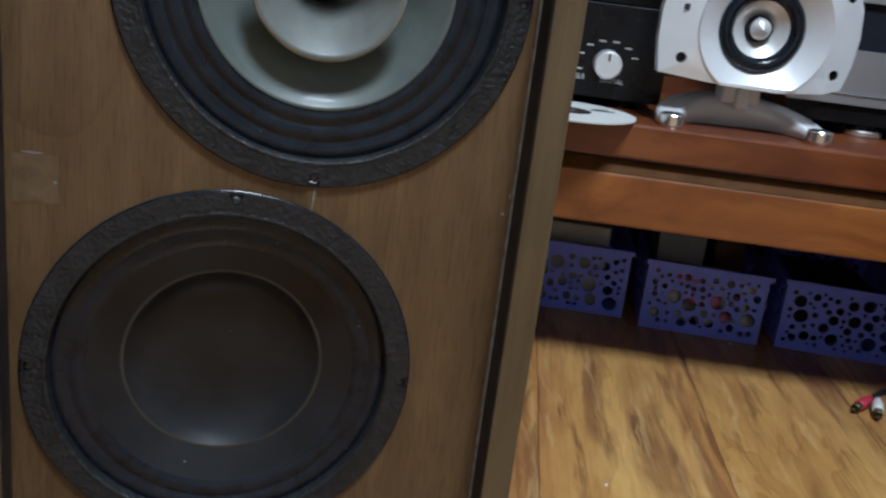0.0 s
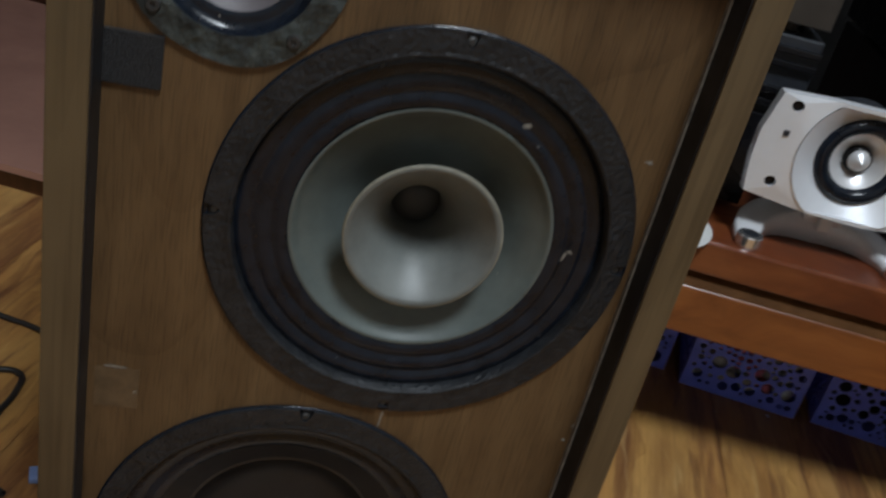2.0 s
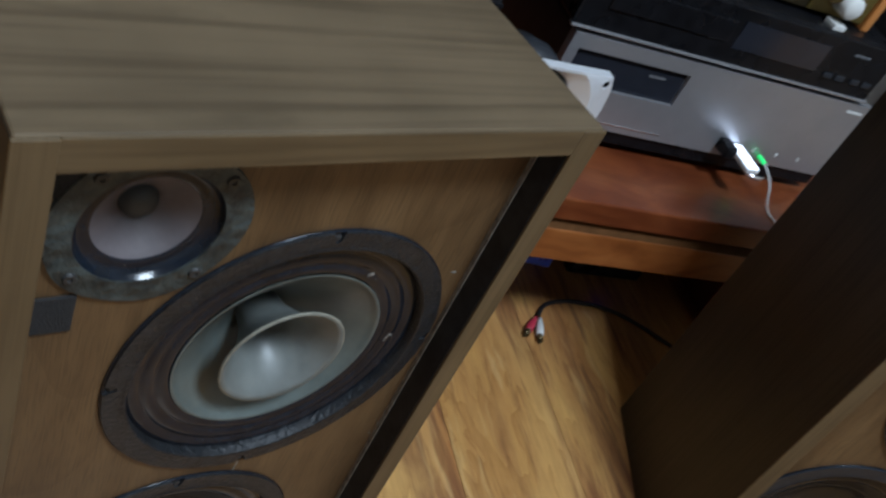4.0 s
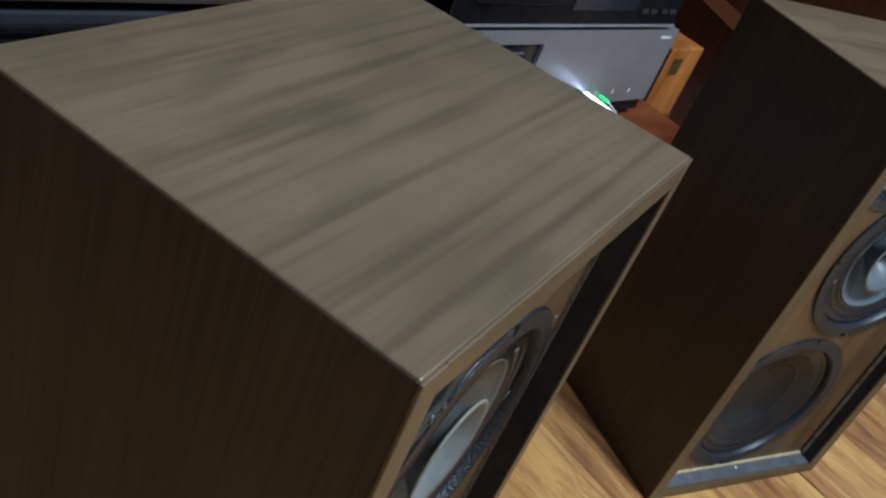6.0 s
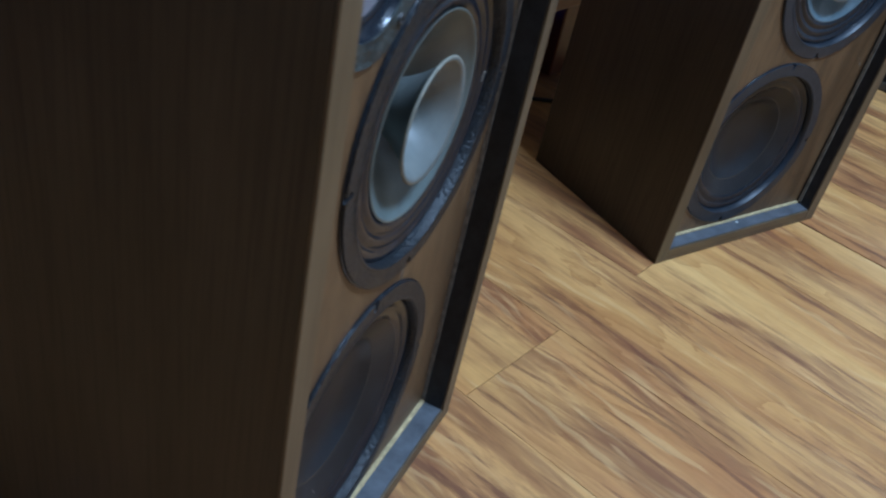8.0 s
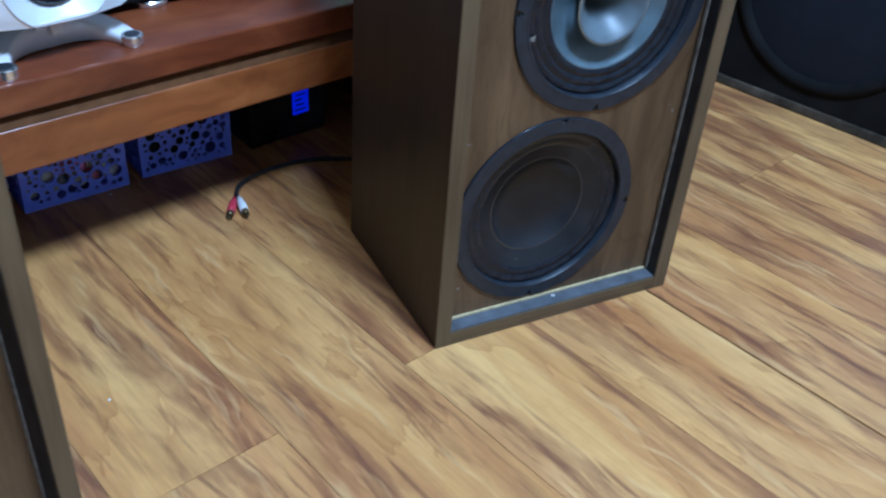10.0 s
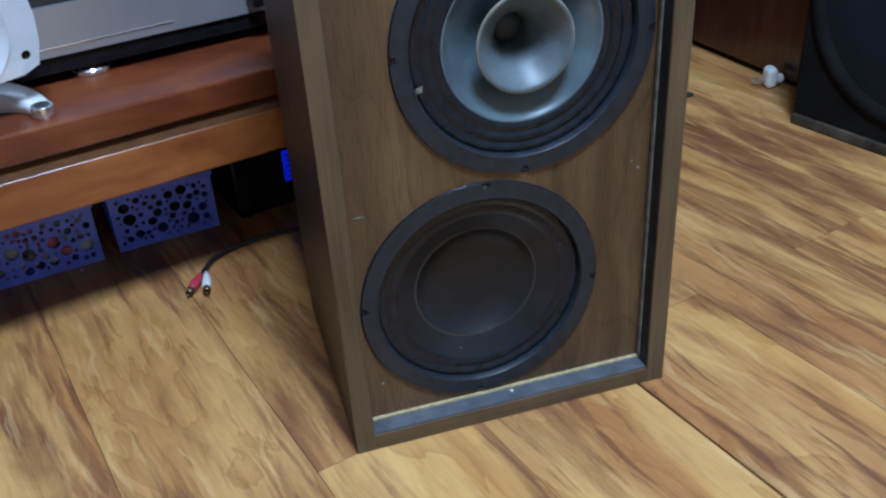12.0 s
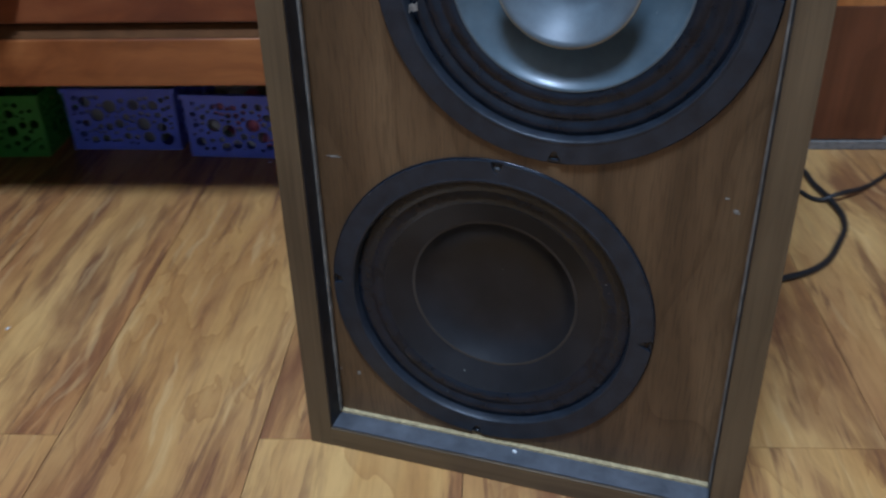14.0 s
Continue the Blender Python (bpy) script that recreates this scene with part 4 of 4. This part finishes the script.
for one, two in zip(rows, rows[1:]):
    for k in range(96):
        q = [one[k], one[(k + 1) % 96], two[(k + 1) % 96], two[k]]
        if (q[0].co - q[3].co).length > 1e-5 or (q[1].co - q[2].co).length > 1e-5:
            dish.faces.new(q)
bmesh.ops.remove_doubles(dish, verts=dish.verts[:], dist=1e-6)
part("dish", dish, M_SATIN, fp, "wide sloping silver dish", True, pose(0, 0.0002, CZ))
for sx, sz in ((-0.067, 0.059), (0.067, 0.059), (-0.069, 0.125), (0.068, 0.125)):
    part("screw_hole", cylinder_y(0.0046, 0.0078, 0.0150, 16), M_BLACK, fp, "", False, pose(sx, 0, sz))
part("badge", box(-0.072, -0.0675, 0.0044, 0.0090, 0.099, 0.104, 0.0002), M_DARKGREY, fp, "small dark badge")
part("body", lathe([(0.001, 0.092), (0.034, 0.086), (0.043, 0.056), (0.043, 0.026), (0, 0.026)], 40), M_DARKGREY, sat, "dark grey rounded body", True, pose(0, 0, CZ))
part("surround", lathe([(0.0376, 0.0045), (0.035, 0.001), (0.031, -0.0005), (0.027, 0.002), (0.0245, 0.006)], 64), M_RUBBER, sat, "black rubber surround", True, pose(0, 0.0085, CZ))
part("cone", lathe([(0.0248, 0.006), (0.022, 0.0075), (0.016, 0.0115), (0.0115, 0.016)], 64), M_KNOB, sat, "satin metal cone", True, pose(0, 0.0085, CZ))
part("phase_plug_seat", lathe([(0.0117, 0.016), (0.0112, 0.010), (0.0095, 0.009)], 48), M_BLACK, sat, "", True, pose(0, 0.0085, CZ))
part("phase_plug", lathe([(0.0096, 0.012), (0.0088, 0.0075), (0.0060, 0.0045), (0.0025, 0.0030), (0.001, 0.0005), (0, 0.0)], 48), M_KNOB, sat, "satin pointed plug", True, pose(0, 0.0085, CZ))
# arched stand: two feet in front joined by a bow behind
arch = bmesh.new()
prev = None
N = 28
for k in range(N + 1):
    f = k / N
    a = math.pi * f
    cx, cy = -0.066 * math.cos(a), 0.062 * math.sin(a) ** 0.8
    top = 0.0085 + 0.0185 * math.sin(a) ** 1.2
    wd = 0.0100 + 0.0075 * math.sin(a)
    nx, ny = -math.cos(a), math.sin(a)
    row = [arch.verts.new((cx + nx * s * wd, cy + ny * s * wd, z)) for s, z in ((-1.3 + 0.3 * abs(math.cos(a)), 0.0006), (-1, top - 0.002), (-0.8, top), (0.8, top), (1, top - 0.002), (1, 0.0006))]
    if prev:
        for j in range(6):
            arch.faces.new((prev[j], prev[(j + 1) % 6], row[(j + 1) % 6], row[j]))
    else:
        arch.faces.new(row[::-1])
    prev = row
arch.faces.new(prev)
part("bow", arch, M_STAND, sat, "silver-grey bow", True)
for sx in (-0.066, 0.066):
    ft = part("foot", lathe([(0, 0.0), (0.0104, 0.0), (0.0110, 0.002), (0.0110, 0.0100), (0.0102, 0.0112), (0, 0.0112)], 32), M_CHROME, sat, "bright round foot", False, pose(sx, 0, 0, 90))
    part("foot_cap", cylinder_y(0.0072, 0.0110, 0.0119, 24), M_DARKGREY, ft, "grey cap")
part("neck", box(-0.018, 0.018, 0.03, 0.056, 0.022, 0.062, 0.004), M_STAND, sat, "neck")
part("neck_rib", box(-0.006, 0.006, 0.022, 0.034, 0.018, 0.060, 0.002), M_STAND, sat)

# wooden box speaker on the floor behind the stand's end
wb = empty("wooden_speaker", on_stand(0.405, 0.20, 0.0), "small red-brown wooden box speaker with a gold label", "speaker")
part("body", box(0.003, 0.100, 0.0, 0.07, 0.011, 0.30, 0.003), M_ORANGE, wb, "orange-brown varnished body")
part("side_board", box(0.0, 0.003, 0.002, 0.068, 0.012, 0.299, 0.001), M_DARKWOOD, wb, "dark side board")
# thin darker board laid on the body to paint its shaded lower half
part("shaded_lower_front", box(0.004, 0.099, -0.003, 0.0, 0.012, 0.17, 0.001), M_LEGWOOD, wb, "lower front, overlaid in darker red-brown for the shade")
part("gold_label", box(0.022, 0.046, -0.0015, 0.0, 0.252, 0.282), M_GOLD, wb, "gold label")
part("foot_strip", box(-0.004, 0.106, -0.006, 0.072, 0.0, 0.011, 0.001), M_RAWGREY, wb, "pale foot strip")


# ---- under the stand ----
def basket(u0, u1, v, turn, mat, label, seed):
    rnd = random.Random(seed)
    w, h, d, flare = u1 - u0, 0.080, 0.17, 0.006
    b = empty("storage_basket", on_stand(u0, v, 0.0, turn), label, "basket", "baskets under the stand")
    def wall(width):
        hs, tries = [], 0
        while tries < 1500 and len(hs) < 64:
            tries += 1
            r = rnd.choice((0.0082, 0.0070, 0.0058, 0.0045, 0.0034, 0.0026)) if tries < 700 else rnd.choice((0.0028, 0.0021, 0.0021))
            x, z = rnd.uniform(0.005 + r, width - 0.005 - r), rnd.uniform(0.006 + r, h - 0.009 - r)
            if all((x - a) ** 2 + (z - c) ** 2 > (r + q + 0.0013) ** 2 for a, c, q in hs):
                hs.append((x, z, r))
        return sheet(rect(0, width, 0, h), [circle(x, z, r, 12 if r > .003 else 8) for x, z, r in hs], 0.0, 0.0022)
    part("front_wall", wall(w), mat, b, "wall pierced by round holes")
    part("back_wall", wall(w), mat, b, "", False, pose(0, d, 0))
    part("side_wall", wall(d), mat, b, "", False, pose(0.0022, 0.001, 0, 0, 0, 90))
    part("side_wall", wall(d), mat, b, "", False, pose(w, 0.001, 0, 0, 0, 90))
    part("base", box(0.001, w - 0.001, 0.002, d, 0.0, 0.003), mat, b)
    for a in (box(-0.003, w + 0.003, -0.003, 0.0025, h - 0.006, h, 0.0008), box(-0.003, w + 0.003, d, d + 0.005, h - 0.006, h, 0.0008),
              box(-0.003, 0.0022, 0.0025, d, h - 0.006, h, 0.0008), box(w - 0.0022, w + 0.003, 0.0025, d, h - 0.006, h, 0.0008)):
        part("rim", a, mat, b)
    return b


def ball(name, u, v, z, r, mat, label):
    bm = bmesh.new()
    bmesh.ops.create_icosphere(bm, subdivisions=2, radius=r)
    ob = link(bm, name, mat, None, on_stand(u, v, z), smooth=True)
    return tagged(ob, label, "trinket", "trinkets in the basket")


basket(-0.640, -0.492, 0.170, 2, M_GREEN, "green plastic basket pierced by round holes, under the stand", 4)
basket(-0.470, -0.335, 0.196, -1, M_BLUE, "blue plastic basket pierced by round holes, nearly empty", 5)
basket(-0.318, -0.187, 0.176, -3.5, M_BLUE, "blue plastic basket full of pink and white trinkets", 6)
basket(-0.167, -0.040, 0.172, -5, M_BLUE, "blue plastic basket holding dark odds and ends", 7)
rnd = random.Random(3)
for k in range(34):
    r = rnd.choice((0.008, 0.010, 0.012))
    mat, word = rnd.choice(((M_PINK, "pink"), (M_PINK, "pink"), (M_WHITE, "white"), (M_WHITE, "white"), (M_PAPER, "grey")))
    ball("trinket", -0.302 + 0.100 * (k % 6) / 5 + rnd.uniform(-.004, .004), 0.196 + 0.022 * ((k // 6) % 2) + rnd.uniform(-.003, .003), 0.015 + 0.021 * (k // 12), r, mat, "small round %s plastic trinket in the basket" % word)
for name, u0, u1, v0, v1, z0, z1, mat, label in (
        ("card_box", -0.455, -0.36, 0.212, 0.33, 0.003, 0.098, M_PAPER, "pale grey card box standing in the basket"),
        ("card_box", -0.300, -0.245, 0.245, 0.33, 0.003, 0.108, M_PAPER, "pale grey card box standing in the basket"),
        ("dark_box", -0.235, -0.20, 0.245, 0.33, 0.003, 0.100, M_DARKWOOD, "dark brown box standing in the basket"),
        ("dark_box", -0.150, -0.06, 0.200, 0.31, 0.003, 0.070, M_DARKGREY, "dark grey box lying in the basket")):
    tagged(link(box(u0, u1, v0, v1, z0, z1, 0.002), name, mat, None, on_stand(0, 0, 0.0)), label, "box")

case = empty("black_case", on_stand(-0.80, -0.13, 0.0), "black equipment case standing on the floor by the stand", "case")
part("case_body", box(0.0, 0.17, 0.0, 0.11, 0.0, 0.44, 0.004), M_BLACK, case)
part("case_panel", box(0.01, 0.16, -0.004, 0.0, 0.02, 0.42, 0.002), M_DARKGREY, case, "dark grey panel")

blk = empty("power_unit", on_stand(-0.015, 0.15, 0.0), "black power unit with a lit blue window", "power unit")
part("case", box(0.0, 0.125, 0.0, 0.20, 0.004, 0.125, 0.003), M_BLACK, blk)
part("lit_window", box(0.068, 0.094, -0.0012, 0.0, 0.038, 0.081), M_BLUELED, blk, "blue lit window")
for k in range(5):
    part("display_bar", box(0.071 + 0.002 * (k % 2), 0.090 - 0.003 * (k % 3), -0.0016, -0.0012, 0.043 + 0.0075 * k, 0.0455 + 0.0075 * k), M_DARKBLUE, blk, "dark display bar")
for x in (0.012, 0.113):
    for y in (0.015, 0.185):
        part("foot", box(x - .008, x + .008, y - .008, y + .008, 0, 0.0045), M_BLACK, blk)


# ---- cables and small things on the floor ----
def cable(name, points, r, mat, label, category="cable"):
    cu = tube(points, r)
    cu.materials.append(mat)
    return tagged(new(name, cu), label, category)


rca = empty("audio_cable", pose(0, 0, 0), "black audio cable ending in red and white plugs", "audio cable")
cu = tube([(-0.110, 0.352, 0.006), (-0.097, 0.380, 0.004), (-0.070, 0.400, 0.0032), (-0.035, 0.411, 0.0032), (0.010, 0.414, 0.0032), (0.055, 0.402, 0.0032), (0.12, 0.37, 0.0032), (0.20, 0.33, 0.0032)], 0.0031)
cu.materials.append(M_CORD)
c1 = new("cord", cu)
c1.parent = rca
for mat, tip, label in ((M_RED, (-0.131, 0.309), "red plug"), (M_WHITE, (-0.110, 0.305), "white plug")):
    back = Vector((-0.112 if mat is M_RED else -0.107, 0.351, 0.006))
    tipv = Vector((tip[0], tip[1], 0.0055))
    way = (back - tipv).normalized()
    m = Matrix.Translation(tipv) @ way.to_track_quat("Y", "Z").to_matrix().to_4x4()
    pb = part("plug", lathe([(0, 0.012), (0.0048, 0.012), (0.0055, 0.014), (0.0052, 0.028), (0.0040, 0.036), (0.0026, 0.044), (0, 0.044)], 24), mat, rca, label, True, m)
    part("sleeve", lathe([(0.0030, 0.003), (0.0042, 0.003), (0.0044, 0.012), (0.0030, 0.012)], 24, True), M_BRASS, pb, "metal sleeve", True)
    part("pin", cylinder_y(0.0015, -0.002, 0.006, 12, 0.0005), M_BRASS, pb, "", True)

cable("cable", [(0.30, 0.30, 0.0035), (0.327, 0.318, 0.0035), (0.359, 0.348, 0.0035), (0.378, 0.399, 0.0035), (0.385, 0.447, 0.0035), (0.373, 0.488, 0.005), (0.357, 0.524, 0.0035), (0.342, 0.564, 0.0035), (0.30, 0.60, 0.0035)], 0.0032, M_CORD, "black cable looped on the floor behind the loudspeaker")
cable("cable", [(0.31, 0.515, 0.003), (0.339, 0.506, 0.003), (0.362, 0.489, 0.003), (0.379, 0.494, 0.0095), (0.409, 0.532, 0.003), (0.433, 0.570, 0.003), (0.45, 0.60, 0.003)], 0.0026, M_CORD, "thin dark cable crossing the floor behind the loudspeaker")
cable("cable", [(-1.02, -0.075, 0.003), (-0.963, -0.032, 0.003), (-0.958, 0.000, 0.003), (-0.929, 0.011, 0.003), (-0.87, 0.02, 0.003), (-0.80, 0.05, 0.003)], 0.0028, M_CORD, "black cable looped on the floor beside the loudspeaker")
cable("cable", [(-0.98, -0.12, 0.003), (-0.914, -0.068, 0.003), (-0.893, -0.058, 0.003), (-0.866, -0.042, 0.003), (-0.850, -0.060, 0.003), (-0.836, -0.096, 0.003), (-0.816, -0.127, 0.003), (-0.790, -0.148, 0.003), (-0.765, -0.15, 0.003)], 0.0028, M_CORD, "black cable bent sharply on the floor beside the loudspeaker")

clip = link(box(-0.0125, 0.0125, -0.0075, 0.0075, 0, 0.006, 0.0015), "plastic_clip", M_PALEBLUE, None, pose(-0.757, -0.116, 0, 0, 0, 45))
tagged(clip, "small pale blue plastic clip lying on the floor", "plastic clip")
for x, y, z, r in ((-0.252, 0.420, 0.0013, 0.0019), (-0.320, 0.051, 0.0010, 0.0014), (0.151, 0.012, 0.0186, 0.0015)):
    bm = bmesh.new()
    bmesh.ops.create_icosphere(bm, subdivisions=1, radius=r)
    for v in bm.verts:
        v.co.x *= 1.5
        v.co.z *= 0.7
    crumb = link(bm, "crumb", M_WHITE, None, pose(x, y, z, 0, 0, 900 * x))
    tagged(crumb, "tiny white crumb of paint lying loose", "crumb")
strip = link(box(-0.031, 0.031, -0.0055, 0.0055, 0, 0.005, 0.001), "plastic_strip", M_DARKGREY, None, pose(0.642, 0.592, 0, 0, 0, 14))
tagged(strip, "short dark plastic strip lying on the floor", "plastic strip")
mp = empty("mains_plug", pose(0.798, 0.580, 0, 0, 0, 170), "white mains plug lying on the floor", "mains plug")
part("body", box(-0.010, 0.008, -0.013, 0.013, 0.0, 0.034, 0.0075, 3), M_WHITE, mp)
part("collar", cylinder_y(0.008, 0.0, 0.012, 20, 0.002), M_WHITE, mp, "", True, pose(-0.010, 0, 0.013, 0, 0, 90))
for y in (-0.0055, 0.0055):
    part("prong", box(0.009, 0.027, y - 0.0018, y + 0.0018, 0.010, 0.014, 0.0008), M_CHROME, mp, "metal prong")

# ---- large black speaker and the dark cupboard beside it ----
big = empty("subwoofer", pose(0.752, 0.45, 0, 0, 0, -71.4), "large black floor speaker with a round cloth grille", "subwoofer")
part("cabinet", box(0.0, 0.334, 0.012, 0.36, 0.0, 0.50, 0.004), M_BIGBOX, big, "worn black cabinet")
part("front_board", sheet(rect(0.002, 0.332, 0.018, 0.496), [circle(0.167, 0.205, 0.160, 72)], -0.002, 0.012), M_BIGBOX, big)
part("grille_ring", lathe([(0.1635, -0.001), (0.162, -0.006), (0.156, -0.008), (0.149, -0.006), (0.142, 0.004)], 96), M_BIGBOX, big, "black ring", True, pose(0.167, 0, 0.205))
part("grille_cloth", lathe([(0.145, 0.002), (0.11, -0.003), (0.06, -0.006), (0, -0.007)], 96), M_GRILLE, big, "dark blue-black cloth", True, pose(0.167, 0, 0.205))
part("base_strip", box(0.0, 0.334, -0.004, 0.012, 0.0, 0.017, 0.003), M_CORNER, big, "scuffed grey-brown base strip")
frame_post = link(box(0.337, 0.43, 0.004, 0.10, 0.0, 2.05, 0.004), "trim", M_WHITE, None, pose(0.752, 0.45, 0, 0, 0, -71.4))
tagged(frame_post, "white painted door trim beside the large speaker", "trim", kind="structure")

cup = empty("cupboard", pose(0.752, 1.09, 0, 0, 0, -80.4), "dark red-brown wooden cupboard standing on the floor", "cupboard")
part("body", box(0.0, 0.55, 0.0, 0.45, 0.0, 1.3, 0.003), M_DARKWOOD, cup)
part("door", box(0.004, 0.272, -0.016, -0.001, 0.012, 1.28, 0.002), M_DARKWOOD, cup)
part("door", box(0.278, 0.546, -0.016, -0.001, 0.012, 1.28, 0.002), M_DARKWOOD, cup)
bluebox = link(box(0.955, 0.985, 0.56, 0.64, 0.0, 0.26, 0.004), "dark_blue_box", M_DARKBLUE, None, STAND)
tagged(bluebox, "dark blue box standing on the floor by the upright", "box")

# ---- floor planks ----
PW, PL = 0.153, 1.2
V0, V1 = -2.98, 0.90
plank_meshes = {}


def plank_mesh(length):
    key = round(length, 3)
    if key not in plank_meshes:
        bm = box(-PW / 2 + 0.0003, PW / 2 - 0.0003, -length / 2 + 0.0003, length / 2 - 0.0003, -0.010, 0.0)
        me = bpy.data.meshes.new("plank")
        bm.to_mesh(me)
        bm.free()
        me.materials.append(M_FLOOR)
        plank_meshes[key] = me
    return plank_meshes[key]


for k in range(-18, 14):
    for j in range(-4, 3):
        a = -0.313 + PL * j + (0.6 if k % 2 else 0.0)
        b = min(a + PL, V1)
        a = max(a, V0)
        if b - a < 0.05:
            continue
        pl = new("plank", plank_mesh(b - a))
        pl.parent = floor
        pl.matrix_basis = pose(-0.126 + PW * (k + 0.5), (a + b) / 2, 0)
        if k == 1:                            # one joint stands open
            pl.matrix_basis = pose(-0.127 + PW * (k + 0.5), (a + b) / 2, 0) @ Matrix.Diagonal((0.987, 1, 1, 1))
